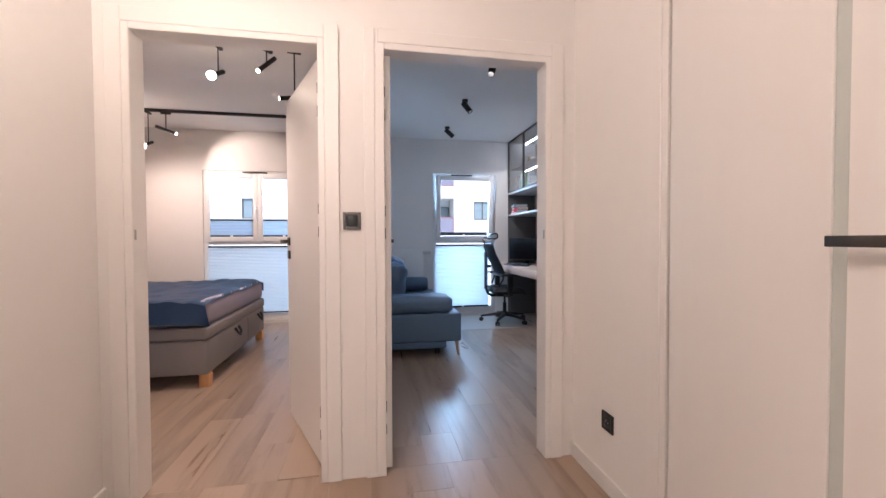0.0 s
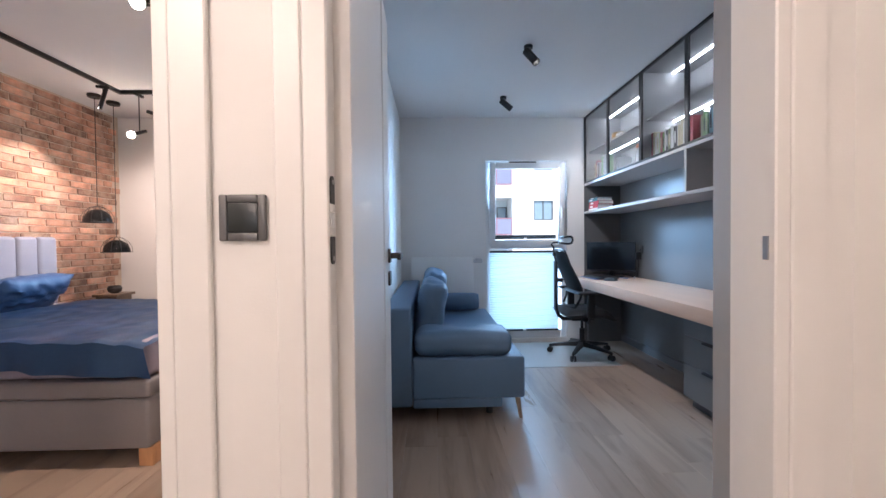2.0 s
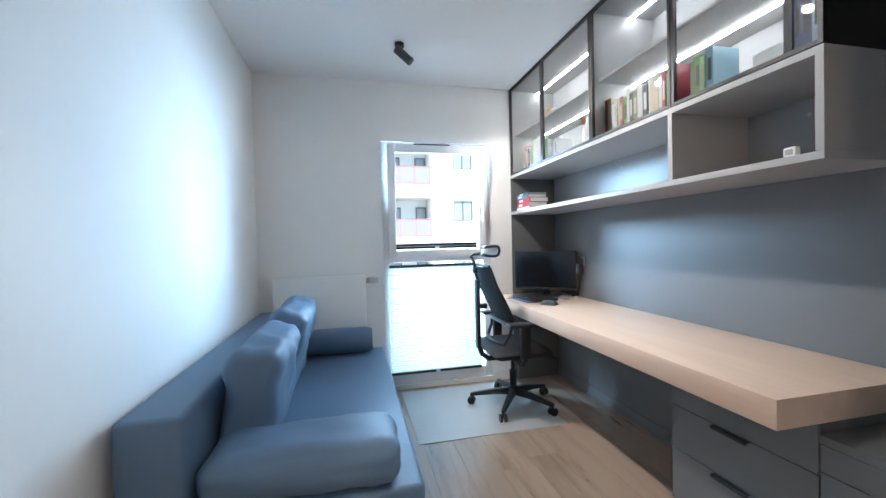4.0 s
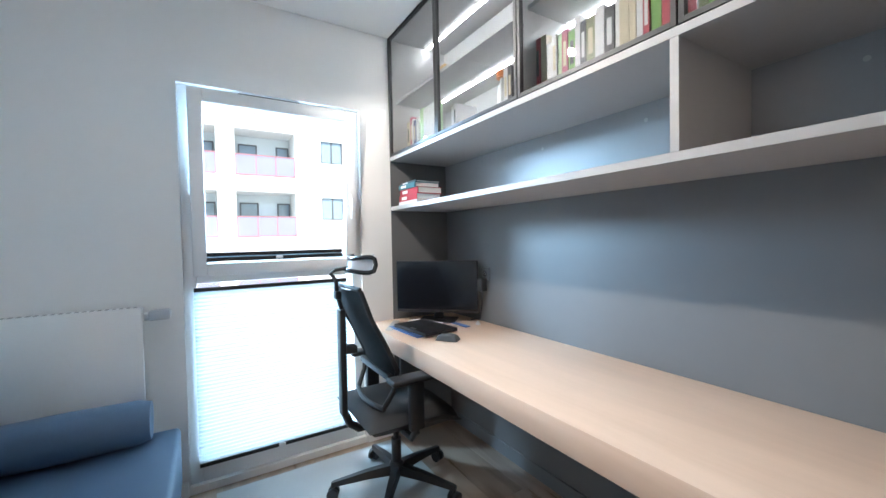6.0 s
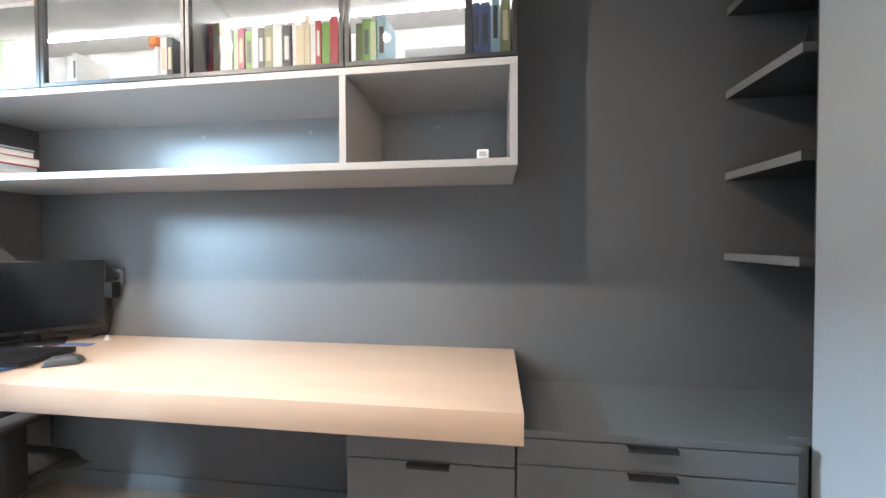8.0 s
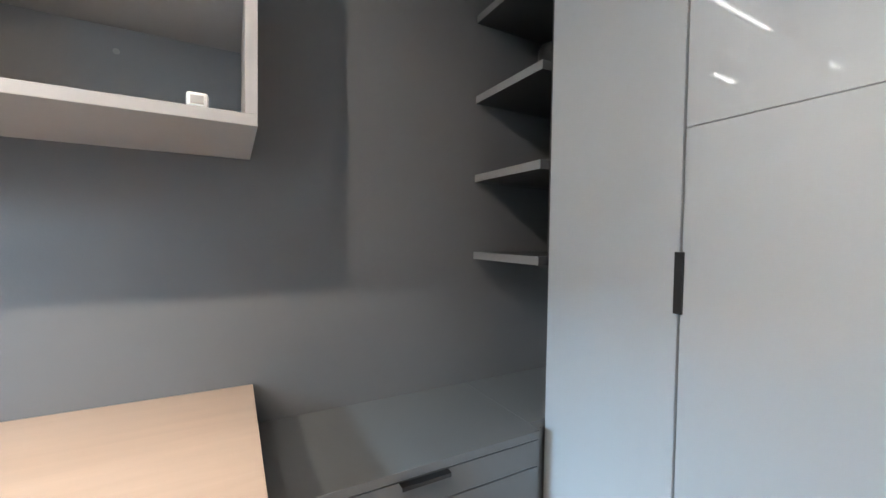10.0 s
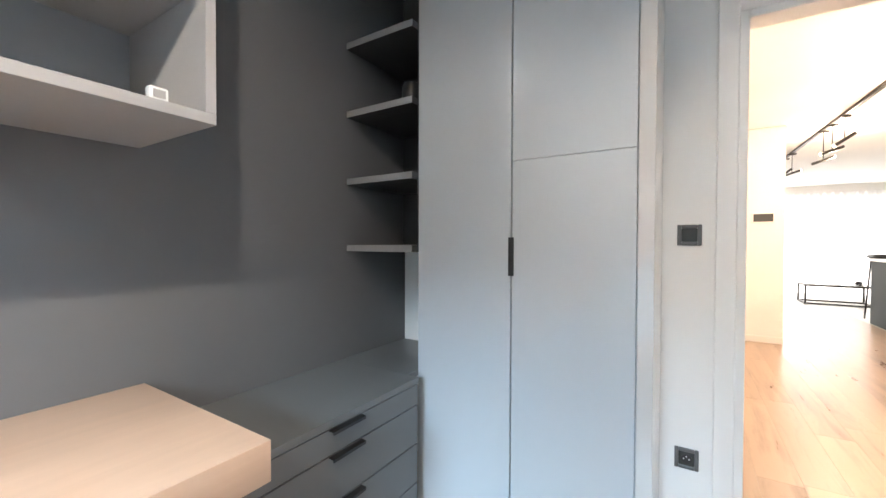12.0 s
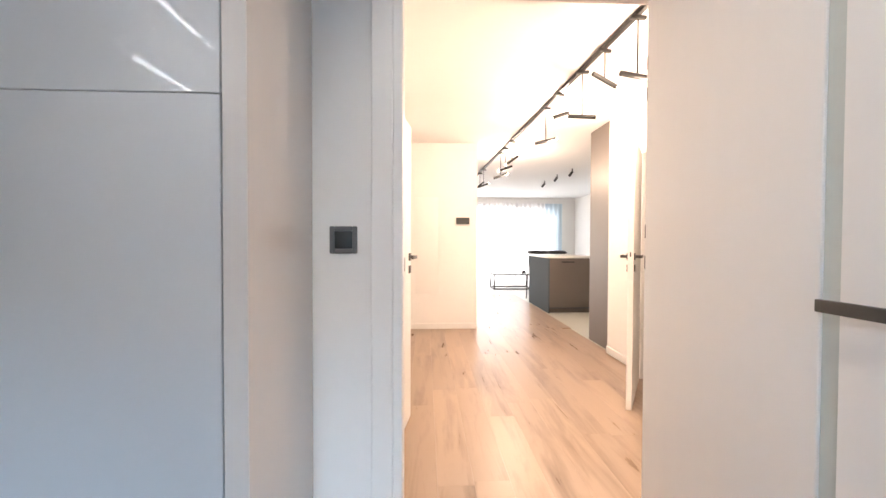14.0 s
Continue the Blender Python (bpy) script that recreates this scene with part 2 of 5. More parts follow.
def rod(bm, a, b, r0, r1=None, n=12, caps=True):
    """A round bar from a to b."""
    a, b = Vector(a), Vector(b)
    m = Matrix.Translation((a + b) / 2) @ (b - a).to_track_quat("Z", "Y").to_matrix().to_4x4()
    return bmesh.ops.create_cone(bm, cap_ends=caps, segments=n, radius1=r0, radius2=r0 if r1 is None else r1, depth=(b - a).length, matrix=m)["verts"]


def tube(bm, points, r, n=8):
    """A bent round bar through points."""
    pts = [Vector(p) for p in points]
    rings, up = [], None
    for i, p in enumerate(pts):
        d = (pts[min(i + 1, len(pts) - 1)] - pts[max(i - 1, 0)]).normalized()
        if up is None:
            up = d.orthogonal().normalized()
        side = d.cross(up).normalized()
        up = side.cross(d).normalized()
        rings.append([bm.verts.new(p + r * (math.cos(2 * math.pi * k / n) * up + math.sin(2 * math.pi * k / n) * side)) for k in range(n)])
    for ra, rb in zip(rings, rings[1:]):
        for k in range(n):
            bm.faces.new((ra[k], ra[(k + 1) % n], rb[(k + 1) % n], rb[k]))
    bm.faces.new(rings[0][::-1])
    bm.faces.new(rings[-1])


def lathe(bm, profile, centre, n=24):
    """A turned shape: (radius, height) pairs about an upright axis."""
    c = Vector(centre)
    rings = [[bm.verts.new(c + Vector((r * math.cos(2 * math.pi * k / n), r * math.sin(2 * math.pi * k / n), z))) for k in range(n)] for r, z in profile]
    for ra, rb in zip(rings, rings[1:]):
        for k in range(n):
            bm.faces.new((ra[k], ra[(k + 1) % n], rb[(k + 1) % n], rb[k]))
    bm.faces.new(rings[0][::-1])
    bm.faces.new(rings[-1])


def cushion(bm, x0, x1, y0, y1, z0, z1, puff=0.5, n=10, wrinkle=0.004, seed=0.0):
    """A soft padded block: full in the middle, thin and rounded towards its seams."""
    verts = {}
    for side in (-1, 1):
        for i in range(n + 1):
            for j in range(n + 1):
                u, v = 2 * i / n - 1, 2 * j / n - 1
                if side == 1 and (abs(u) == 1 or abs(v) == 1):
                    verts[1, i, j] = verts[-1, i, j]
                    continue
                h = ((1 - abs(u) ** 4) * (1 - abs(v) ** 4)) ** (0.5 * puff + 0.12)
                p = Vector(((x0 + x1) / 2 + u * (x1 - x0) / 2, (y0 + y1) / 2 + v * (y1 - y0) / 2, (z0 + z1) / 2 + side * h * (z1 - z0) / 2))
                p.z += wrinkle * noise.noise(Vector((u * 5 + seed, v * 5, side * 3 + seed)))
                verts[side, i, j] = bm.verts.new(p)
    for side in (-1, 1):
        for i in range(n):
            for j in range(n):
                q = [verts[side, i, j], verts[side, i + 1, j], verts[side, i + 1, j + 1], verts[side, i, j + 1]]
                f = bm.faces.new(q if side == 1 else q[::-1])
                f.smooth = True
    return list(dict.fromkeys(verts.values()))


def mesh_of(name, bm, mat, smooth=None):
    me = bpy.data.meshes.new(name)
    bmesh.ops.recalc_face_normals(bm, faces=bm.faces)
    bm.to_mesh(me)
    bm.free()
    me.materials.append(mat)
    if smooth:
        me.polygons.foreach_set("use_smooth", [True] * len(me.polygons))
        me.set_sharp_from_angle(angle=radians(smooth))
    return me


def thing(name, label, category, at, group="", kind=""):
    """An empty at the thing's base, to which its parts are joined."""
    ob = new(name)
    ob.empty_display_size = 0.1
    ob.matrix_basis = Matrix.Translation(at)
    return tagged(ob, label, category, group, kind)


def part(name, bm, mat, parent, label="", smooth=35):
    """One mesh, built in the place's own coordinates, under a thing or a part."""
    ob = new(name, mesh_of(name, bm, mat, smooth))
    ob.parent = parent
    if parent.parent is None and parent.data is None:
        ob.matrix_parent_inverse = parent.matrix_basis.inverted()
    return tagged(ob, label)


def solid(name, bm, mat, label, category, kind="", group="", smooth=35):
    """A thing, or a piece of the setting, that is one mesh."""
    return tagged(new(name, mesh_of(name, bm, mat, smooth)), label, category, group, kind)


def block(*limits, bevel=0.0, seg=2, turn=None):
    bm = bmesh.new()
    box(bm, *limits, bevel=bevel, seg=seg, turn=turn)
    return bm


def about(x, y, degrees):
    """A turn about an upright axis."""
    return Matrix.Translation((x, y, 0)) @ Matrix.Rotation(radians(degrees), 4, "Z") @ Matrix.Translation((-x, -y, 0))


# ---- plan ----
HALL, STUDY = 2.215, 2.303          # faces of the wall with the two doors
WIN, OUT = 6.05, 6.40               # inner and outer face of the window wall
LEFT, RIGHT = 0.11, 2.71            # study
BRICKX = -3.08                      # bedroom brick wall
BED_R = 0.01                        # bedroom side of the partition
CEILZ = 2.637
HL, HR = -0.93, 1.267               # hall
HEAD = 2.05
D1, D2 = (-0.790, -0.02), (0.285, 1.104)
W2 = (1.105, 2.065, 0.04, 2.135)     # study window opening
W1 = (-2.03, -0.62, 0.04, 2.10)     # bedroom window opening

# ---- structure ----


def wall(name, label, mat, boxes):
    bm = bmesh.new()
    for b in boxes:
        box(bm, *b)
    return solid(name, bm, mat, label, "wall", "structure", smooth=None)


bm = block(-3.3, 2.9, STUDY - 0.04, OUT, -0.25, -0.014)
box(bm, -4.2, 3.2, -9.0, STUDY - 0.04, -0.25, -0.014)
floor = solid("floor", bm, FLOOR, "grey-brown oak plank floor running through all rooms", "floor", "structure", smooth=None)
bm = block(-3.3, 2.9, STUDY - 0.04, OUT, CEILZ, CEILZ + 0.25)
box(bm, -4.2, 3.2, -9.0, STUDY - 0.04, CEILZ, CEILZ + 0.25)
solid("ceiling", bm, CEIL, "smooth white painted plaster ceiling", "ceiling", "structure", smooth=None)

T = CEILZ
wall("wall_doors", "white painted wall with two door openings", WALL, [
    (-3.2, D1[0] - 0.03, HALL, STUDY, 0, T), (D1[1] + 0.03, D2[0] - 0.045, HALL, STUDY, 0, T), (D2[1] + 0.03, 2.85, HALL, STUDY, 0, T),
    (D1[0] - 0.03, D1[1] + 0.03, HALL, STUDY, HEAD + 0.03, T), (D2[0] - 0.045, D2[1] + 0.03, HALL, STUDY, HEAD + 0.03, T)])
wall("wall_window", "white painted outer wall with two tall windows", WALL, [
    (-3.2, W1[0], WIN, OUT, 0, T), (W1[1], W2[0], WIN, OUT, 0, T), (W2[1], 2.85, WIN, OUT, 0, T),
    (W1[0], W1[1], WIN, OUT, W1[3], T), (W2[0], W2[1], WIN, OUT, W2[3], T),
    (W1[0], W1[1], WIN, OUT, 0, W1[2]), (W2[0], W2[1], WIN, OUT, 0, W2[2])])
wall("wall_desk", "dark grey painted wall behind the desk", GREY_PAINT, [(RIGHT, 2.85, STUDY, WIN, 0, T)])
wall("wall_partition", "white painted partition beside the sofa", WALL, [(BED_R, LEFT, STUDY, WIN, 0, T)])
wall("wall_behind_bricks", "wall under the brick slips", MORTAR, [(BRICKX - 0.12, BRICKX - 0.006, STUDY, WIN, 0, T)])
D4 = (0.07, 0.87)
wall("wall_hall_left", "cream white painted hall wall with a doorway", WALL, [
    (HL - 0.1, HL, D4[1] + 0.03, HALL, 0, T), (HL - 0.2, HL - 0.08, -0.76, D4[0] - 0.03, 0, T), (HL - 0.1, HL, D4[0] - 0.03, D4[1] + 0.03, HEAD + 0.03, T)])
wall("wall_bathroom", "plain white wall closing the room beside the hall", WALL, [
    (-2.3, -2.2, -0.76, HALL, 0, T), (-2.2, HL - 0.2, -0.76, -0.66, 0, T)])
D3 = (0.74, 1.545)
wall("wall_hall_right", "cream white painted hall wall with an entrance door", WALL, [
    (HR, HR + 0.1, D3[1] + 0.03, HALL, 0, T), (HR, HR + 0.1, -2.02, D3[0] - 0.03, 0, T), (HR, HR + 0.1, D3[0] - 0.03, D3[1] + 0.03, HEAD + 0.03, T)])
wall("wall_stair", "plain wall closing the landing", WALL, [(2.2, 2.3, 0.4, HALL, 0, T), (HR + 0.1, 2.2, 0.4, 0.5, 0, T)])
wall("wall_hall_end", "cream white wall end with an intercom", WALL, [(0.303, 3.0, -2.14, -2.02, 0, T)])
wall("wall_living", "white living room walls with a wide window", WALL, [
    (2.9, 3.0, -8.8, -2.14, 0, T), (-3.85, -3.75, -8.8, -6.9, 0, T), (-3.85, -3.75, -5.2, -0.66, 0, T), (-3.85, -3.75, -6.9, -5.2, 0, 1.05),
    (-3.85, -3.75, -6.9, -5.2, 2.2, T), (-3.75, -2.3, -0.76, -0.66, 0, T),
    (-3.85, -3.2, -8.9, -8.8, 0, T), (2.2, 3.0, -8.9, -8.8, 0, T), (-3.2, 2.2, -8.9, -8.8, 2.35, T)])
wall("wall_painted_strip", "dark grey painted strip beside the window", GREY_PAINT, [(2.272, RIGHT, WIN - 0.004, WIN, 0.0, T)])


def baseboard(label, boxes, mat=TRIM):
    bm = bmesh.new()
    for b in boxes:
        box(bm, *b, bevel=0.003, seg=1)
    solid("baseboard", bm, mat, label, "baseboard", "structure")


baseboard("white skirting board along the study walls", [
    (LEFT, LEFT + 0.014, STUDY + 0.05, WIN, 0, 0.08), (LEFT + 0.014, W2[0] - 0.005, WIN - 0.014, WIN, 0, 0.08), (W2[1] + 0.005, 2.27, WIN - 0.014, WIN, 0, 0.08)])
baseboard("white skirting board in the study beside the door", [(1.21, 1.377, STUDY, STUDY + 0.014, 0, 0.08)])
baseboard("white skirting board along the hall", [
    (HR - 0.014, HR, 1.66, HALL, 0, 0.08), (HL, HL + 0.014, 0.98, HALL, 0, 0.08), (HL - 0.08, HL - 0.066, -0.76, -0.04, 0, 0.08),
    (0.303, HR - 0.014, -2.02, -2.006, 0, 0.08), (HR - 0.014, HR, -2.006, 0.63, 0, 0.08)])
baseboard("white skirting board along the bedroom", [
    (BED_R - 0.014, BED_R, STUDY + 0.05, WIN, 0, 0.08), (BRICKX + 0.02, W1[0] - 0.005, WIN - 0.014, WIN, 0, 0.08), (W1[1], BED_R - 0.014, WIN - 0.014, WIN, 0, 0.08)])
baseboard("dark grey plinth along the desk wall", [(RIGHT - 0.012, RIGHT, 4.22, WIN - 0.02, 0, 0.08)], GREY_FRONT)


def door_frame(name, label, axis, a, b, f0, f1, casing=0.095, nest=False):
    """Lined opening with flat casings on both faces; axis x: the wall lies along x."""
    def put(bm, u0, u1, v0, v1, z0, z1):
        if axis == "x":
            box(bm, u0, u1, v0, v1, z0, z1, bevel=0.003, seg=1)
        else:
            box(bm, v0, v1, u0, u1, z0, z1, bevel=0.003, seg=1)
    frame_ob = thing(name, label, "door frame", ((a + b) / 2, f0, 0) if axis == "x" else (f0, (a + b) / 2, 0), kind="structure")
    for u0, u1 in ((a - (0.045 if nest else 0.03), a), (b, b + 0.03)):
        bm = bmesh.new()
        put(bm, u0, u1, f0 - 0.012, f0 + 0.040 if nest and u1 == a else f1 + 0.012, 0, HEAD + 0.03)
        part("jamb", bm, TRIM, frame_ob)
    bm = bmesh.new()
    put(bm, a, b, f0 - 0.012, f1 + 0.012, HEAD, HEAD + 0.03)
    part("head", bm, TRIM, frame_ob)
    for v0, v1 in ((f0 - 0.014, f0), (f1, f1 + 0.014)):
        for u0, u1 in ((a - casing, a - (0.045 if nest else 0.03)), (b + 0.03, b + casing)):
            bm = bmesh.new()
            put(bm, u0, u1, v0, v1, 0, HEAD + casing)
            part("casing", bm, TRIM, frame_ob)
        bm = bmesh.new()
        put(bm, a - 0.03, b + 0.03, v0, v1, HEAD + 0.03, HEAD + casing)
        part("casing", bm, TRIM, frame_ob)
    return frame_ob


door_frame("door_frame_1", "white lacquered frame of the bedroom doorway", "x", *D1, HALL, STUDY)
door_frame("door_frame_2", "white lacquered frame of the study doorway", "x", *D2, HALL, STUDY, nest=True)
door_frame("door_frame_3", "white lacquered frame of the entrance door", "y", *D3, HR, HR + 0.1)
door_frame("door_frame_4", "white lacquered frame of the bathroom doorway", "y", *D4, HL - 0.1, HL)


def lever(side, s, y, x_in, parent):
    """A square rose with a flat lever, and a square key plate below. Built in the leaf's own frame."""
    bm = bmesh.new()
    box(bm, x_in - 0.026, x_in + 0.026, *sorted((side * s, side * (s + 0.009))), y - 0.026, y + 0.026, bevel=0.001, seg=1, turn=parent["turn"])
    rose = part("rose", bm, GUNMETAL, parent["leaf"], "dark bronze rose")
    bm = bmesh.new()
    box(bm, x_in - 0.011, x_in + 0.011, *sorted((side * (s + 0.009), side * (s + 0.05))), y - 0.011, y + 0.011, bevel=0.002, turn=parent["turn"])
    box(bm, x_in - 0.135, x_in + 0.011, *sorted((side * (s + 0.042), side * (s + 0.054))), y - 0.011, y + 0.011, bevel=0.002, turn=parent["turn"])
    part("lever", bm, GUNMETAL, rose)
    bm = bmesh.new()
    box(bm, x_in - 0.026, x_in + 0.026, *sorted((side * s, side * (s + 0.008))), y - 0.112, y - 0.060, bevel=0.001, seg=1, turn=parent["turn"])
    box(bm, x_in - 0.004, x_in + 0.004, *sorted((side * (s + 0.008), side * (s + 0.0095))), y - 0.097, y - 0.077, turn=parent["turn"])
    part("key_plate", bm, GUNMETAL, parent["leaf"], "dark bronze key plate")


def door_leaf(name, label, hinge, angle, width, thick=0.04, strip=True, handle_z=1.14, flip=1, kind="structure"):
    """A flush leaf from its hinge; its length lies along the angle, its thickness to the flip side."""
    m = Matrix.Translation((hinge[0], hinge[1], 0)) @ Matrix.Rotation(radians(angle), 4, "Z")
    top = thing(name, label, "door", (hinge[0], hinge[1], 0.008), kind=kind)
    h = thick / 2
    c = Matrix.Translation((0, flip * h, 0))
    turn = m @ c
    gap = 0.033
    s0 = width - 0.228
    pieces = [(0.002, width)] if not strip else [(0.002, s0), (s0 + gap, width)]
    leaf = None
    for u0, u1 in pieces:
        bm = block(u0, u1, -h, h, 0.008, HEAD - 0.004, bevel=0.002, seg=1, turn=turn)
        ob = part("leaf", bm, DOOR, top)
        leaf = leaf or ob
    if strip:
        part("glass_strip", block(s0, s0 + gap, -h + 0.006, h - 0.006, 0.008, HEAD - 0.004, turn=turn), FROST, leaf, "grey-green glass inlay strip")
    info = {"turn": turn, "leaf": leaf}
    for side in (-1, 1):
        lever(side, h, handle_z, width - 0.054, info)
    part("latch_plate", block(width - 0.002, width + 0.001, -0.011, 0.011, handle_z - 0.14, handle_z + 0.20, turn=turn), TRIM, leaf, "white latch plate")
    part("latch", block(width + 0.001, width + 0.003, -0.004, 0.004, handle_z + 0.0, handle_z + 0.034, bevel=0.0005, turn=turn), BLACK, leaf)
    return top


door_leaf("door_2", "white study door with a glass strip, open", (0.316, HALL + 0.044), 91.0, 0.788, flip=1)
door_leaf("door_1", "white bedroom door, standing open", (D1[1] - 0.006, STUDY + 0.016), 113.0, 0.77, strip=False, flip=-1)
door_leaf("door_3", "white entrance door with a glass strip, ajar", (HR - 0.005, D3[1] - 0.006), -90 - 9, 0.79, flip=1)
door_leaf("door_4", "white bathroom door, half open into the hall", (HL + 0.02, D4[0] + 0.005), 57, 0.79, strip=False, flip=-1)


def hinge_plates(x, side, zs):
    """Concealed hinge: two black round-ended cups with screws, and pale arms between them."""
    y = HALL + 0.008
    for z in zs:
        h = thing("concealed_hinge", "black and steel concealed door hinge in the frame", "hinge", (x, y, z), group="door hinges", kind="structure")
        for dz in (-1, 1):
            bm = block(*sorted((x, x + side * 0.003)), y - 0.013, y + 0.013, *sorted((z + dz * 0.030, z + dz * 0.068)))
            rod(bm, (x, y, z + dz * 0.068), (x + side * 0.003, y, z + dz * 0.068), 0.013, n=20)
            cup_ob = part("cup", bm, BLACK, h)
            bm = bmesh.new()
            rod(bm, (x + side * 0.003, y, z + dz * 0.070), (x + side * 0.0045, y, z + dz * 0.070), 0.0045, n=12)
            part("screw", bm, STEEL, cup_ob, "steel screw head")
            part("arm", block(*sorted((x, x + side * 0.005)), y - 0.010, y + 0.010, *sorted((z + dz * 0.014, z + dz * 0.029)), bevel=0.0012, seg=1), TRIM, h)
        part("arm", block(*sorted((x, x + side * 0.004)), y - 0.010, y + 0.006, z - 0.013, z + 0.013, bevel=0.001, seg=1), PVC, h)


hinge_plates(D2[0], 1, (0.28, 1.232, 1.80))
hinge_plates(D1[1], -1, (0.28, 1.24, 1.80))
for x, s in ((D2[1], -1), (D1[0], 1)):
    solid("strike_plate", block(*sorted((x, x + s * 0.003)), HALL + 0.002, HALL + 0.014, 1.150, 1.195, bevel=0.0005, seg=1), STEEL, "small steel strike plate in the door frame", "strike plate", "structure")

# ---- windows ----


def window(name, label, lim, y, panes, transom, tilt=0.0):
    """Plastic window: outer frame, transom, upper sashes with glass, lower fixed light with a pleated blind."""
    x0, x1, z0, z1 = lim
    win = thing(name, label, "window", ((x0 + x1) / 2, y, z0), kind="structure")
    fr = 0.06
    def bar(nm, a, b, c, d, ya, yb, parent, mat=PVC, lab="", bev=0.006, turn=None):
        return part(nm, block(a, b, ya, yb, c, d, bevel=bev, seg=2, turn=turn), mat, parent, lab)
    ya, yb = y + 0.025, y + 0.095
    bar("frame_side", x0, x0 + fr, z0, z1, ya, yb, win)
    bar("frame_side", x1 - fr, x1, z0, z1, ya, yb, win)
    bar("frame_head", x0 + fr, x1 - fr, z1 - fr, z1, ya, yb, win)
    bar("frame_sill", x0 + fr, x1 - fr, z0, z0 + 0.095, ya, yb, win)
    bar("transom", x0 + fr, x1 - fr, transom - 0.03, transom + 0.03, ya, yb, win)
    part("lower_pane", block(x0 + fr, x1 - fr, y + 0.055, y + 0.062, z0 + 0.09, transom - 0.03), GLASS, win).visible_shadow = False
    n = len(panes) - 1
    turn = Matrix.Translation((0, y + 0.03, transom + 0.02)) @ Matrix.Rotation(radians(tilt), 4, "X") @ Matrix.Translation((0, -y - 0.03, -transom - 0.02))
    for i in range(n):
        a, b = panes[i], panes[i + 1]
        s, c0, c1 = 0.065, transom + 0.012, z1 - 0.035
        sash = bar("sash_stile", a, a + s, c0, c1, y - 0.012, y + 0.05, win, turn=turn)
        bar("sash_stile", b - s, b, c0, c1, y - 0.012, y + 0.05, win, turn=turn)
        bar("sash_rail", a + s, b - s, c0, c0 + s, y - 0.012, y + 0.05, win, turn=turn)
        bar("sash_rail", a + s, b - s, c1 - s, c1, y - 0.012, y + 0.05, win, turn=turn)
        part("pane", block(a + s, b - s, y + 0.016, y + 0.022, c0 + s, c1 - s, turn=turn), GLASS, win).visible_shadow = False
        hb = bmesh.new()
        box(hb, b - 0.045, b - 0.02, y - 0.022, y - 0.012, transom + 0.40, transom + 0.47, bevel=0.003)
        box(hb, b - 0.042, b - 0.024, y - 0.048, y - 0.036, transom + 0.32, transom + 0.445, bevel=0.004)
        rod(hb, (b - 0.033, y - 0.012, transom + 0.435), (b - 0.033, y - 0.046, transom + 0.435), 0.008)
        bmesh.ops.transform(hb, matrix=turn, verts=hb.verts)
        part("window_handle", hb, PVC, win, "white window handle")
    part("trickle_vent", block((x0 + x1) / 2 - 0.2, (x0 + x1) / 2 + 0.12, y - 0.004, y + 0.016, z1 - 0.03, z1 - 0.012, bevel=0.003), BLACK_PLASTIC, win, "dark trickle vent")
    return win


def pleats(bm, x0, x1, y, z0, z1, step=0.02, depth=0.012):
    """A pleated sheet with real folds."""
    n = max(2, round((z1 - z0) / step))
    rows = []
    for i in range(2 * n + 1):
        z = z0 + (z1 - z0) * i / (2 * n)
        yy = y + (depth if i % 2 else 0)
        rows.append((bm.verts.new((x0, yy, z)), bm.verts.new((x1, yy, z))))
    for a, b in zip(rows, rows[1:]):
        bm.faces.new((a[0], a[1], b[1], b[0]))


def blind(name, label, x0, x1, y, z0, z1, mat):
    b = thing(name, label, "blind", ((x0 + x1) / 2, y, z0))
    bm = bmesh.new()
    pleats(bm, x0, x1, y, z0 + 0.02, z1 - 0.02)
    part("pleated_fabric", bm, mat, b, smooth=None)
    part("top_rail", block(x0, x1, y - 0.006, y + 0.018, z1 - 0.02, z1, bevel=0.002), BLACK, b, "black aluminium rail")
    part("bottom_rail", block(x0, x1, y - 0.006, y + 0.018, z0, z0 + 0.02, bevel=0.002), BLACK, b, "black aluminium rail")
    part("pull_tab", block((x0 + x1) / 2 - 0.018, (x0 + x1) / 2 + 0.018, y - 0.016, y - 0.006, z0, z0 + 0.022, bevel=0.003), PVC, b)
    return b


window("window_1", "tall white plastic study window, tilted sash above", W2, WIN, (1.150, 2.020), 1.13, 4.0)
blind("pleated_blind", "white pleated blind lowered over the bottom pane", 1.150, 1.960, WIN + 0.004, 0.13, 1.078, BLIND)
blind("pleated_blind", "pleated blind folded down to a dark stack", 1.205, 1.93, WIN - 0.010, 1.215, 1.262, BLIND)
window("window_2", "white plastic bedroom window with two upper sashes", W1, WIN, (W1[0] + 0.03, W1[0] + 0.70, W1[1] - 0.03), 1.12)
blind("pleated_blind", "white pleated blind lowered over the bottom pane", W1[0] + 0.06, W1[1] - 0.06, WIN + 0.004, 0.14, 1.075, BLIND)
for a, c in ((W1[0] + 0.095, W1[0] + 0.635), (W1[0] + 0.765, W1[1] - 0.095)):
    blind("pleated_blind", "grey-blue pleated blind half lowered in a sash", a, c, WIN - 0.010, 1.20, 1.44, BLIND_BLUE)
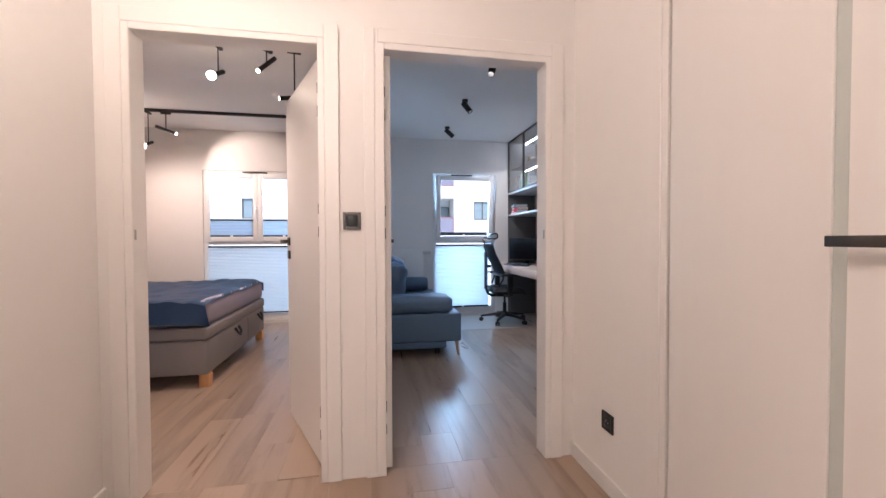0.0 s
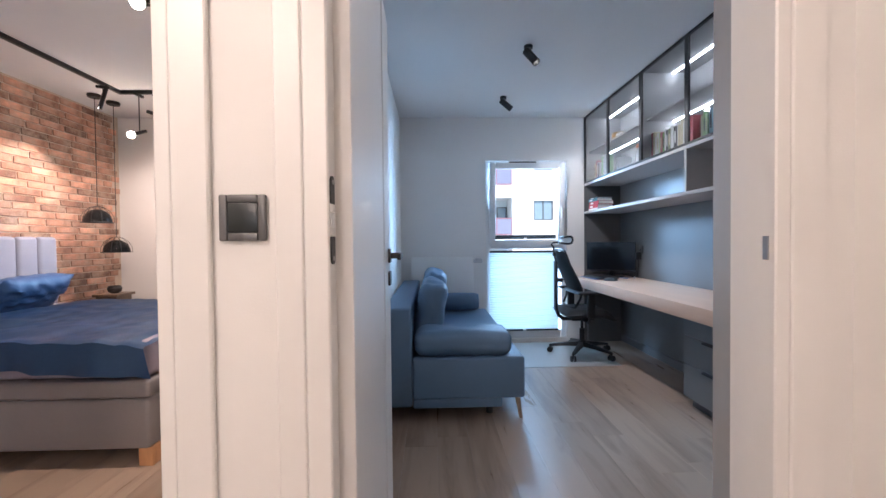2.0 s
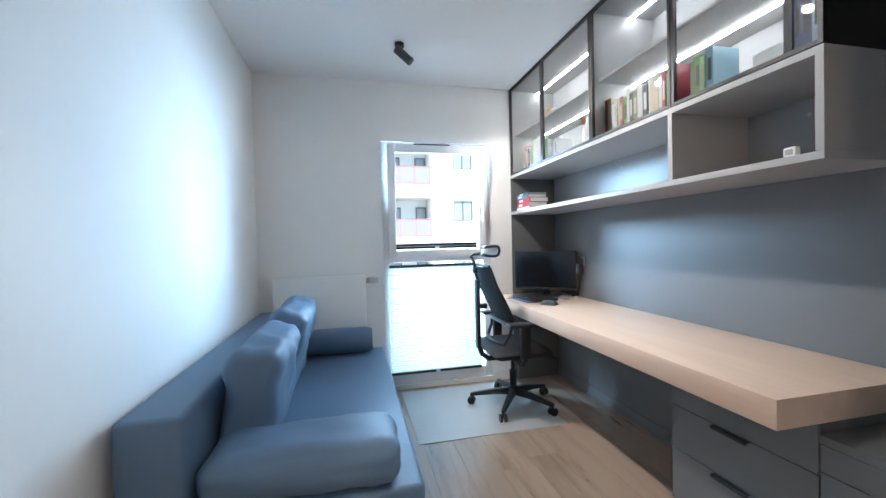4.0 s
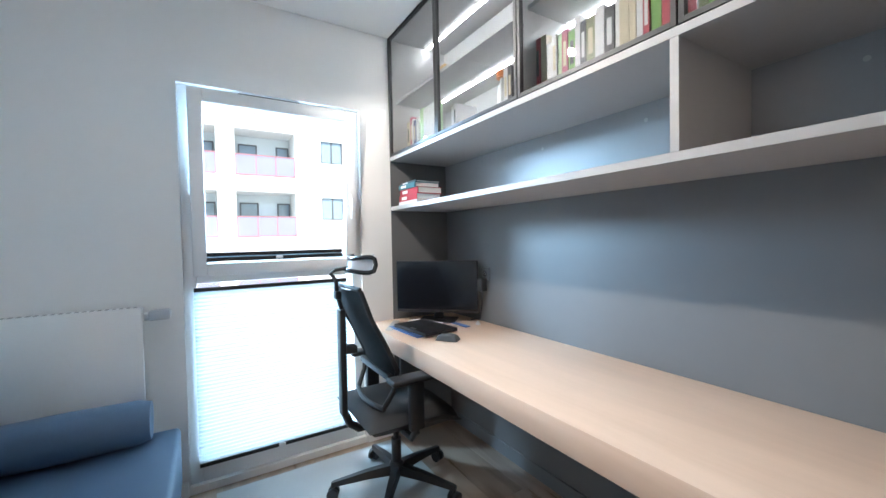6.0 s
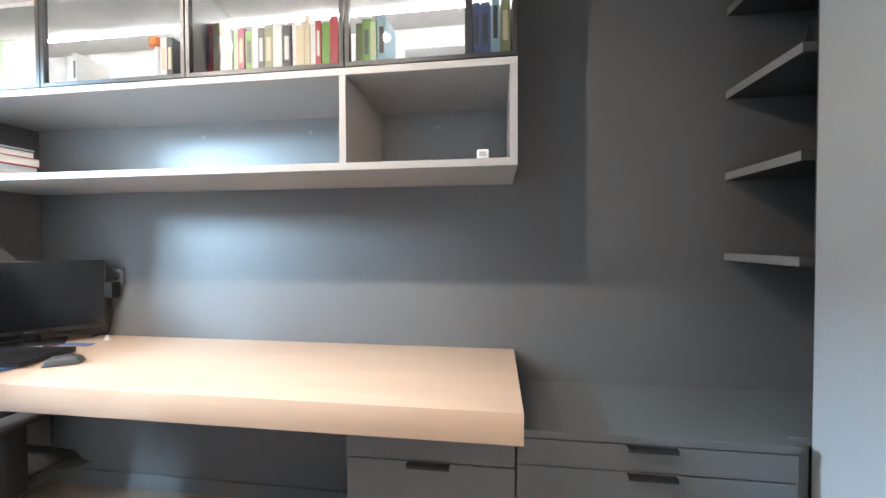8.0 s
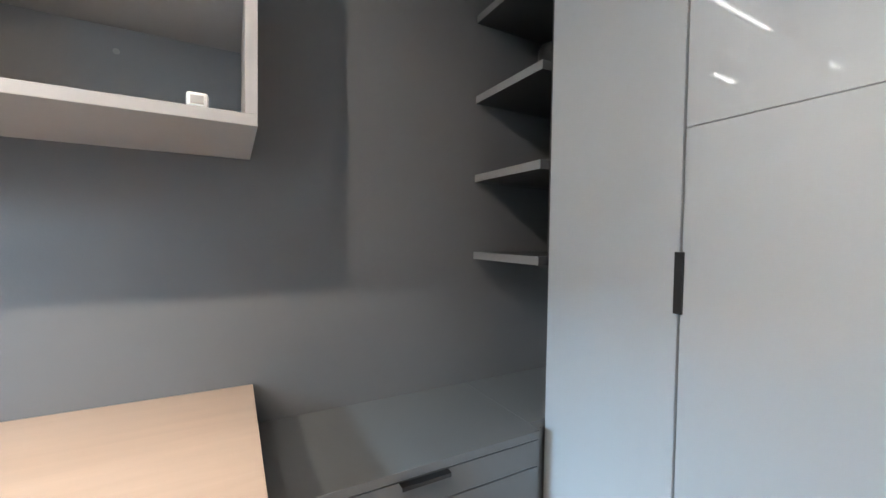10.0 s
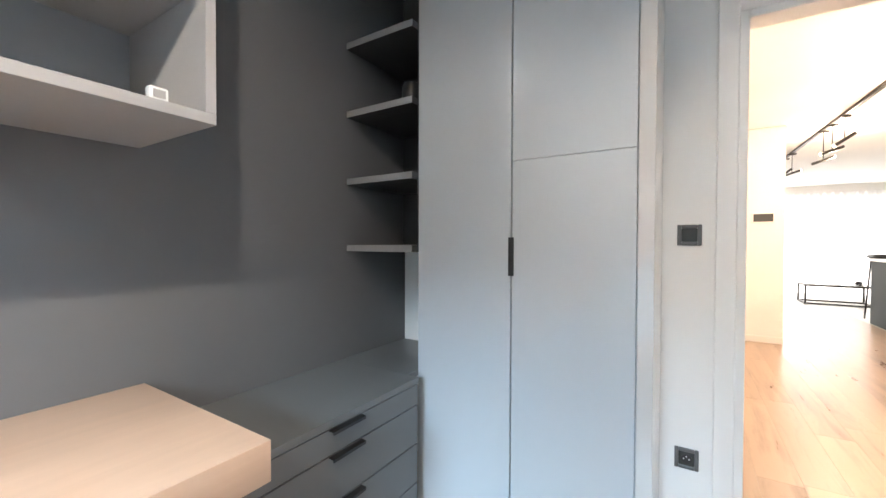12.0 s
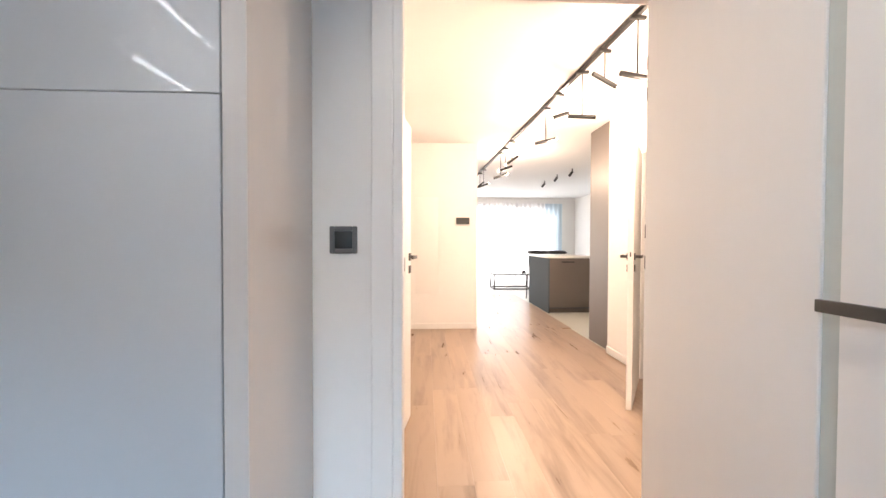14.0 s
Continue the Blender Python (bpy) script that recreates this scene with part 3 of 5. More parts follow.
# ---- study: built-in unit ----
SX = 2.27
SHELF_BACK = material("grey_laminate_back", (0.27, 0.275, 0.28), 0.5, vary=0.04, scale=3, bump=0.08, bump_scale=400)
u = thing("wall_shelf", "grey open wall shelf above the desk", "shelf", (SX, 4.8, 1.504))
part("bottom_board", block(SX, RIGHT, 3.621, WIN - 0.005, 1.504, 1.530, bevel=0.001, seg=1), GREY_BOARD, u)
part("top_board", block(SX, RIGHT, 3.621, WIN - 0.005, 1.830, 1.855, bevel=0.001, seg=1), GREY_BOARD, u)
part("end_panel", block(SX, RIGHT, 3.621, 3.646, 1.530, 1.830, bevel=0.001, seg=1), GREY_BOARD, u)
part("divider", block(SX + 0.001, RIGHT, 4.204, 4.228, 1.530, 1.830, bevel=0.001, seg=1), GREY_BOARD, u)
part("back_panel", block(RIGHT - 0.006, RIGHT, 3.646, WIN - 0.005, 1.530, 1.830), SHELF_BACK, u)

CAB = ((3.621, 4.208, 4.815), (4.815, 5.440, 6.045))
for a, mid, b2 in CAB:
    c = thing("wall_cabinet", "black-framed wall cabinet with two smoked glass doors", "cabinet", (SX, (a + b2) / 2, 1.858), group="glazed wall cabinets")
    z0, z1 = 1.858, CEILZ - 0.004
    part("side_panel", block(SX + 0.022, RIGHT, a + 0.001, a + 0.017, z0, z1), BLACK if a < 4 else GREY_BOARD, c)
    part("side_panel", block(SX + 0.022, RIGHT, b2 - 0.017, b2 - 0.001, z0, z1), GREY_BOARD, c)
    part("bottom_panel", block(SX + 0.022, RIGHT, a + 0.017, b2 - 0.017, z0, z0 + 0.014), GREY_BOARD, c)
    part("top_panel", block(SX + 0.022, RIGHT, a + 0.017, b2 - 0.017, z1 - 0.016, z1), GREY_BOARD, c)
    part("back", block(RIGHT - 0.008, RIGHT - 0.001, a + 0.017, b2 - 0.017, z0 + 0.014, z1 - 0.016), GREY_BOARD, c)
    shelf_ob = part("shelf", block(SX + 0.045, RIGHT - 0.008, a + 0.017, b2 - 0.017, 2.205, 2.223, bevel=0.001, seg=1), GREY_BOARD, c)
    part("led_strip", block(2.547, 2.560, a + 0.02, b2 - 0.02, 2.198, 2.2045), LED, shelf_ob, "white light strip")
    part("led_strip", block(2.547, 2.560, a + 0.02, b2 - 0.02, z1 - 0.023, z1 - 0.0165), LED, shelf_ob, "white light strip")
    f = 0.016
    for e0, e1 in ((a, mid), (mid, b2)):
        bm = bmesh.new()
        box(bm, SX, SX + 0.020, e0 + 0.002, e0 + 0.002 + f, z0, z1, bevel=0.001, seg=1)
        box(bm, SX, SX + 0.020, e1 - 0.002 - f, e1 - 0.002, z0, z1, bevel=0.001, seg=1)
        box(bm, SX, SX + 0.020, e0 + 0.002 + f, e1 - 0.002 - f, z0, z0 + f, bevel=0.001, seg=1)
        box(bm, SX, SX + 0.020, e0 + 0.002 + f, e1 - 0.002 - f, z1 - f, z1, bevel=0.001, seg=1)
        d = part("door", bm, BLACK, c, "slim black aluminium door frame")
        part("door_glass", block(SX + 0.008, SX + 0.012, e0 + 0.002 + f, e1 - 0.002 - f, z0 + f, z1 - f), SMOKED, d, "smoked glass pane").visible_shadow = False

desk = thing("desk", "thick pale oak desktop fixed along the wall", "desk", (2.4, 4.8, 0.687))
part("desktop", block(2.066, RIGHT - 0.001, 3.614, WIN - 0.016, 0.687, 0.781, bevel=0.002, seg=2), DESK, desk)
part("end_support", block(2.30, RIGHT - 0.013, WIN - 0.04, WIN - 0.016, 0.0, 0.687), GREY_FRONT, desk, "dark grey end panel")


def drawers(name, label, y0, y1, top, rows, handles):
    c = thing(name, label, "drawer cabinet", (2.45, (y0 + y1) / 2, 0))
    part("body", block(2.272, RIGHT - 0.001, y0 + 0.001, y1 - 0.001, 0.08, top, bevel=0.001, seg=1), GREY_FRONT, c)
    part("plinth", block(2.32, RIGHT - 0.001, y0 + 0.001, y1 - 0.001, 0.0, 0.08), ANTHRACITE, c)
    for z0, z1 in rows:
        d = part("drawer_front", block(2.252, 2.271, y0 + 0.002, y1 - 0.002, z0 + 0.002, z1 - 0.002, bevel=0.0015, seg=1), GREY_FRONT, c)
        ym = (y0 + y1) / 2
        if (z0, z1) in handles:
            bm = block(2.232, 2.252, ym - 0.073, ym + 0.073, z1 - 0.006, z1 - 0.003)
            box(bm, 2.229, 2.233, ym - 0.073, ym + 0.073, z1 - 0.015, z1 - 0.003, bevel=0.001, seg=1)
            part("handle", bm, BLACK, d, "black edge pull")
    return c


drawers("drawer_cabinet", "grey drawer cabinet under the desk", 3.628, 4.206, 0.685, [(0.08, 0.318), (0.318, 0.515), (0.515, 0.685)], [(0.08, 0.318), (0.318, 0.515)])
drawers("drawer_cabinet", "low grey drawer cabinet beside the desk", 2.80, 3.626, 0.622, [(0.08, 0.20), (0.20, 0.368), (0.368, 0.532), (0.532, 0.620)], [(0.20, 0.368), (0.368, 0.532), (0.532, 0.620)])
part("filler", block(2.306, RIGHT, 2.738, 2.80, 0.0, 0.62), GREY_FRONT, thing("filler_panel", "narrow grey filler panel beside the drawers", "panel", (2.3, 2.77, 0)))
ctp = thing("countertop", "grey countertop over the low drawers", "countertop", (2.45, 3.0, 0.622))
part("top", block(2.25, RIGHT - 0.001, 2.80, 3.626, 0.622, 0.648, bevel=0.001, seg=1), GREY_FRONT, ctp)
part("niche_top", block(2.307, RIGHT - 0.001, STUDY + 0.001, 2.7995, 0.622, 0.648), GREY_FRONT, ctp)

niche = thing("corner_shelf", "tall dark corner shelf with niche shade in its colour", "shelf", (2.5, 2.5, 0.65))
# Boards are coloured near black for the niche's shade; front edges stay grey.
for z in (1.176, 1.500, 1.828, 2.160):
    sh = part("shelf", block(2.311, RIGHT - 0.001, STUDY + 0.020, 2.768, z, z + 0.030), ANTHRACITE, niche)
    part("front_edge", block(2.311, RIGHT - 0.001, 2.768, 2.770, z, z + 0.030), FRONT_EDGE, sh, "grey front edge left unshaded")
# Thin dark sheet added over the wardrobe's side to deepen the niche's shade.
part("side_panel", block(2.3065, 2.3105, STUDY + 0.019, 2.729, 1.206, CEILZ - 0.004), ANTHRACITE, niche)
part("back_panel", block(2.311, RIGHT - 0.001, STUDY + 0.001, STUDY + 0.018, 1.176, CEILZ - 0.004), ANTHRACITE, niche)

wd = thing("wardrobe", "tall pale grey built-in wardrobe with flush doors", "wardrobe", (1.86, 2.5, 0))
part("body", block(1.4265, 2.303, STUDY + 0.001, 2.712, 0.0, CEILZ - 0.003), WARDROBE, wd)
part("side_panel", block(1.378, 1.4255, STUDY + 0.001, 2.735, 0.0, CEILZ - 0.003, bevel=0.001, seg=1), WARDROBE_SIDE, wd, "glossy pale side panel")
for x0, x1 in ((1.428, 1.861), (1.864, 2.303)):
    for z0, z1 in ((0.06, 1.5310), (1.5325, CEILZ - 0.006)) if x0 < 1.5 else ((0.06, CEILZ - 0.006),):
        d = part("door", block(x0 + 0.0015, x1 - 0.0015, 2.713, 2.733, z0, z1, bevel=0.0015, seg=1), WARDROBE, wd)
        if z0 < 1 and x0 < 1.5:
            part("handle", block(1.852, 1.872, 2.7335, 2.742, 1.092, 1.240, bevel=0.001, seg=1), BLACK, d, "black vertical pull")

# ---- study: sofa ----
sofa = thing("sofa", "blue-grey upholstered sofa bed on wooden legs", "sofa", (0.6, 4.9, 0))
SY0, SY1 = 4.05, 5.93
part("base", block(0.33, 1.08, SY0, SY1, 0.147, 0.425, bevel=0.02, seg=3), SOFA, sofa)
part("storage_box", block(0.335, 0.93, SY0 + 0.012, SY1 - 0.012, 0.085, 0.147, bevel=0.008, seg=2), SOFA, sofa)
part("backrest", block(0.14, 0.33, SY0 - 0.01, SY1 + 0.01, 0.10, 0.76, bevel=0.02, seg=3), SOFA, sofa)
for y in (SY0 + 0.04, SY1 - 0.06):
    bm = bmesh.new()
    rod(bm, (1.058, y, 0), (1.035, y, 0.15), 0.012, 0.019)
    part("leg", bm, LEGWOOD, sofa, "tapered beech leg")
    bm = bmesh.new()
    rod(bm, (0.86, y + 0.1, 0.0), (0.86, y + 0.1, 0.15), 0.025)
    part("leg", bm, BLACK_PLASTIC, sofa)

# ---- bedroom: bed ----
bed = thing("bed", "grey upholstered box bed with storage drawers", "bed", (-2.1, 4.4, 0))
part("box_base", block(-2.95, -1.05, 3.60, 5.20, 0.10, 0.372, bevel=0.02, seg=3), BED_GREY, bed)
part("upper_base", block(-2.95, -1.045, 3.595, 5.205, 0.374, 0.47, bevel=0.02, seg=3), BED_GREY, bed)
part("mattress", block(-2.95, -1.055, 3.61, 5.19, 0.472, 0.675, bevel=0.05, seg=4), SHEET, bed)
# ---- study: soft furnishing ----


def soft(size, m, puff, seed, wrinkle=0.012, n=14):
    """A loose pillow that thins towards its seams."""
    bm = bmesh.new()
    sx, sy, sz = size
    cushion(bm, -sx / 2, sx / 2, -sy / 2, sy / 2, -sz / 2, sz / 2, puff, n, wrinkle, seed)
    bmesh.ops.transform(bm, matrix=m, verts=bm.verts)
    return bm


def padded(size, m, bevel, seed, wrinkle=0.012):
    """A firm padded block with rounded edges and a slightly uneven cover."""
    bm = bmesh.new()
    sx, sy, sz = size
    bmesh.ops.create_cube(bm, size=1.0)
    bmesh.ops.subdivide_edges(bm, edges=bm.edges[:], cuts=17, use_grid_fill=True)
    for v in bm.verts:
        p = Vector((v.co.x * 2, v.co.y * 2, v.co.z * 2))
        half = Vector((sx / 2, sy / 2, sz / 2))
        q = Vector((p.x * half.x, p.y * half.y, p.z * half.z))
        core = Vector([max(-(h - bevel), min(h - bevel, c)) for h, c in zip(half, q)])
        d = q - core
        if d.length > 1e-6:
            q = core + d.normalized() * min(d.length, bevel)
        bulge = (1 - p.x ** 4) * (1 - p.y ** 4)
        q.z += math.copysign(0.010, p.z) * bulge * (abs(p.z) > 0.5)
        q += wrinkle * noise.noise_vector(Vector((q.x * 7 + seed, q.y * 7, q.z * 9 + seed)))
        q += 0.5 * wrinkle * abs(noise.noise(Vector((q.x * 16 + seed, q.y * 12, q.z * 16)))) * Vector((p.x, p.y, p.z)).normalized()
        v.co = q
    bmesh.ops.transform(bm, matrix=m, verts=bm.verts)
    for f in bm.faces:
        f.smooth = True
    return bm


cu = thing("sofa_cushion", "blue-grey padded armrest cushion on the sofa end", "cushion", (0.66, SY0 + 0.16, 0.43))
part("cover", padded((0.655, 0.30, 0.155), pose(0.673, SY0 + 0.15, 0.509, 0, 0, 0), 0.062, 1.0, 0.012), SOFA, cu, smooth=60)
for i, (y, w, tilt) in enumerate(((4.575, 0.61, 80), (5.27, 0.70, 76))):
    cu = thing("back_cushion", "large blue-grey back cushion leaning on the sofa", "cushion", (0.45, y, 0.43), group="sofa back cushions")
    part("cover", padded((0.455 + 0.03 * i, w, 0.185), pose(0.452 + 0.005 * i, y, 0.662 + 0.018 * i, 0, -tilt, 0), 0.06, 3.0 + i, 0.022), SOFA, cu, smooth=60)
bm = bmesh.new()
n = 18
rings = []
for i in range(13):
    u = i / 12
    x = 0.40 + 0.58 * u
    r = 0.105 * (0.86 if i in (0, 12) else 1.0) * (1 - 0.02 * math.sin(9 * u))
    rings.append([bm.verts.new((x, 5.82 + r * 0.95 * math.cos(2 * math.pi * k / n), 0.525 + r * math.sin(2 * math.pi * k / n) * 0.92)) for k in range(n)])
for ra, rb in zip(rings, rings[1:]):
    for k in range(n):
        bm.faces.new((ra[k], ra[(k + 1) % n], rb[(k + 1) % n], rb[k]))
bm.faces.new(rings[0][::-1])
bm.faces.new(rings[-1])
solid("bolster_cushion", bm, SOFA, "blue-grey round bolster at the sofa's far end", "cushion", smooth=50)

solid("floor_mat", block(1.22, 2.26, 5.11, 5.99, 0.0, 0.004, bevel=0.0015, seg=1), MAT, "pale translucent mat under the office chair", "floor mat")

# ---- study: office chair ----
CX, CY = 2.035, 5.52
chair = thing("office_chair", "black mesh office chair with headrest and armrests", "chair", (CX, CY, 0))
bm = bmesh.new()
lathe(bm, ((0.032, 0.085), (0.04, 0.10), (0.04, 0.135), (0.03, 0.15)), (CX, CY, 0))
part("hub", bm, BLACK_PLASTIC, chair)
bm = bmesh.new()
rod(bm, (CX, CY, 0.15), (CX, CY, 0.27), 0.026)
rod(bm, (CX, CY, 0.27), (CX, CY, 0.39), 0.015)
part("gas_column", bm, BLACK_PLASTIC, chair)
for k in range(5):
    a = radians(18 + 72 * k)
    d, s = Vector((math.cos(a), math.sin(a), 0)), Vector((-math.sin(a), math.cos(a), 0))
    c = Vector((CX, CY, 0))
    bm = bmesh.new()
    ring = []
    for r, zt, zb, w in ((0.03, 0.135, 0.085, 0.026), (0.15, 0.120, 0.082, 0.022), (0.32, 0.088, 0.066, 0.015), (0.335, 0.083, 0.068, 0.010)):
        p = c + d * r
        ring.append([bm.verts.new(p + s * w + Vector((0, 0, zb))), bm.verts.new(p - s * w + Vector((0, 0, zb))), bm.verts.new(p - s * w * 0.7 + Vector((0, 0, zt))), bm.verts.new(p + s * w * 0.7 + Vector((0, 0, zt)))])
    for ra, rb in zip(ring, ring[1:]):
        for j in range(4):
            bm.faces.new((ra[j], ra[(j + 1) % 4], rb[(j + 1) % 4], rb[j]))
    bm.faces.new(ring[0][::-1])
    bm.faces.new(ring[-1])
    leg = part("base_arm", bm, BLACK_PLASTIC, chair)
    bm = bmesh.new()
    p = c + d * 0.325
    q = Vector((math.cos(a + 0.7 * k), math.sin(a + 0.7 * k), 0))
    for e in (-1, 1):
        w0 = p + q * (e * 0.008) + Vector((0, 0, 0.029))
        rod(bm, w0, w0 + q * (e * 0.016), 0.029, n=16)
    rod(bm, p + Vector((0, 0, 0.03)), p + Vector((0, 0, 0.075)), 0.008)
    part("caster", bm, BLACK_PLASTIC, leg)
part("mechanism", block(CX - 0.13, CX + 0.10, CY - 0.07, CY + 0.07, 0.36, 0.405, bevel=0.012), BLACK_PLASTIC, chair)
bm = bmesh.new()
vs = cushion(bm, CX - 0.235, CX + 0.255, CY - 0.25, CY + 0.25, 0.405, 0.500, 0.25, 14, 0.003, 7)
for v in vs:
    v.co.z -= 0.06 * max(0, (v.co.x - CX - 0.12) / 0.14) ** 2
part("seat", bm, MESH, chair, "padded black fabric seat", smooth=60)
BX = 1.775


def back_x(z):
    """Line of the curved backrest seen from the side: leaning back above, bowed forward at the lumbar."""
    knots = ((0.50, 0.085), (0.60, 0.135), (0.70, 0.150), (0.82, 0.095), (0.95, 0.030), (1.10, -0.012))
    for (z0, d0), (z1, d1) in zip(knots, knots[1:]):
        if z <= z1:
            return BX + d0 + (d1 - d0) * max(0.0, (z - z0) / (z1 - z0))
    return BX + knots[-1][1]


bm = bmesh.new()
grid = []
for i in range(15):
    z = 0.66 + 0.42 * i / 14
    w = 0.215 - 0.05 * abs((z - 0.80) / 0.30) ** 2.2
    row = []
    for j in range(11):
        v = 2 * j / 10 - 1
        row.append(bm.verts.new((back_x(z) + 0.03 * v * v, CY + w * v, z)))
    grid.append(row)
for a, b2 in zip(grid, grid[1:]):
    for j in range(10):
        bm.faces.new((a[j], a[j + 1], b2[j + 1], b2[j]))
bmesh.ops.solidify(bm, geom=bm.faces[:], thickness=0.006)
back = part("back_mesh", bm, MESH, chair, "black mesh backrest", smooth=60)
bm = bmesh.new()
loop = []
for i in range(29):
    z = 0.52 + 0.56 * i / 28
    w = 0.215 - 0.05 * abs((z - 0.80) / 0.30) ** 2.2
    loop.append((back_x(z) + 0.03, CY + w, z))
tube(bm, loop, 0.012)
tube(bm, [(x, 2 * CY - y, z) for x, y, z in loop], 0.012)
tube(bm, [(back_x(1.08) + 0.03 * v * v, CY + 0.165 * v, 1.085 + 0.012 * (1 - v * v)) for v in [k / 6 - 1 for k in range(13)]], 0.012)
tube(bm, [(back_x(0.52) + 0.03 * v * v, CY + 0.175 * v, 0.515) for v in [k / 6 - 1 for k in range(13)]], 0.012)
part("back_frame", bm, BLACK_PLASTIC, chair)
bm = bmesh.new()
tube(bm, [(CX - 0.10, CY, 0.375), (CX - 0.20, CY, 0.375), (CX - 0.245, CY, 0.41), (BX - 0.005, CY, 0.46)], 0.02, 10)
box(bm, BX - 0.03, BX + 0.0, CY - 0.030, CY + 0.030, 0.46, 0.98, bevel=0.008)
part("back_spine", bm, BLACK_PLASTIC, chair, "grey-black plastic spine")
part("lumbar_bar", block(back_x(0.665) - 0.006, back_x(0.665) + 0.022, CY - 0.19, CY + 0.19, 0.648, 0.682, bevel=0.009), BLACK_PLASTIC, chair)
part("tilt_knob", block(BX - 0.005, BX + 0.055, CY - 0.035, CY + 0.035, 0.76, 0.80, bevel=0.012), BLACK_PLASTIC, chair)
bm = bmesh.new()
tube(bm, [(BX - 0.01, CY, 0.97), (BX - 0.035, CY, 1.06), (BX - 0.035, CY, 1.12), (BX - 0.06, CY, 1.155), (BX - 0.04, CY, 1.172), (BX + 0.03, CY, 1.178)], 0.010)
box(bm, BX - 0.045, BX - 0.015, CY - 0.02, CY + 0.02, 1.03, 1.07, bevel=0.006)
part("headrest_stem", bm, BLACK_PLASTIC, chair)
bm = bmesh.new()
ring = []
for k in range(25):
    a = 2 * math.pi * k / 24
    v, h = math.cos(a), math.sin(a)
    e = math.copysign(abs(h) ** 0.55, h)
    ring.append((BX + 0.015 + 0.085 * v * v + 0.02 * (h + 1) / 2, CY + 0.15 * v, 1.195 + (0.026 + 0.036 * v * v) * e))
tube(bm, ring, 0.011)
part("headrest_frame", bm, material("glossy_black_plastic", (0.02, 0.02, 0.022), 0.12), chair, "glossy black headrest rim", smooth=60)
bm = bmesh.new()
rows = []
for i in range(7):
    h = -0.9 + 1.8 * i / 6
    rows.append([bm.verts.new((BX + 0.015 + 0.085 * (0.93 * v) ** 2 + 0.02 * (h + 1) / 2, CY + 0.14 * v, 1.195 + (0.026 + 0.030 * v * v) * h)) for v in [j / 5 - 1 for j in range(11)]])
for a, b2 in zip(rows, rows[1:]):
    for j in range(10):
        bm.faces.new((a[j], a[j + 1], b2[j + 1], b2[j]))
bmesh.ops.solidify(bm, geom=bm.faces[:], thickness=0.004)
# Pale colour paints the white highlights of a glossy black headrest.
part("headrest_mesh", bm, material("mesh_highlight_grey", (0.48, 0.49, 0.51), 0.3, vary=0.1), chair, "headrest mesh, pale with painted highlights", smooth=60)
for e in (-1, 1):
    y = CY + e * 0.275
    bm = bmesh.new()
    tube(bm, [(CX - 0.03, CY + e * 0.10, 0.385), (CX - 0.03, CY + e * 0.25, 0.385), (CX - 0.02, y, 0.42), (CX - 0.02, y, 0.50)], 0.018, 8)
    box(bm, CX - 0.055, CX + 0.02, y - 0.018, y + 0.018, 0.43, 0.66, bevel=0.010)
    arm = part("armrest_post", bm, BLACK_PLASTIC, chair)
    bm = bmesh.new()
    box(bm, CX - 0.15, CX + 0.12, y - 0.045, y + 0.045, 0.660, 0.688, bevel=0.013, seg=3)
    part("armrest_pad", bm, BLACK_PLASTIC, arm)

# ---- study: radiator, sockets, ceiling spots ----
rad = thing("radiator", "white flat panel radiator under the wall", "radiator", (0.66, 6.0, 0.12))
part("front_panel", block(0.235, 0.945, 5.955, 5.965, 0.15, 1.015, bevel=0.004), RADIATOR, rad)
part("back_panel", block(0.245, 0.935, 6.005, 6.018, 0.15, 0.995, bevel=0.004), RADIATOR, rad)
grille = part("top_grille", block(0.235, 0.945, 5.965, 6.02, 1.000, 1.012, bevel=0.003), RADIATOR, rad)
for k in range(26):
    x = 0.26 + k * 0.026
    part("grille_slot", block(x, x + 0.012, 5.975, 6.01, 1.0115, 1.0135), GREY_BOARD, grille)
for x in (0.33, 0.85):
    part("bracket", block(x, x + 0.03, 6.018, WIN, 0.30, 0.34), RADIATOR, rad)
bm = bmesh.new()
rod(bm, (0.95, 5.99, 0.965), (0.975, 5.99, 0.965), 0.02)
box(bm, 0.965, 1.055, 5.962, 6.012, 0.945, 0.995, bevel=0.012)
part("thermostat", bm, material("light_grey_plastic", (0.55, 0.55, 0.55), 0.45), rad, "light grey thermostat head")


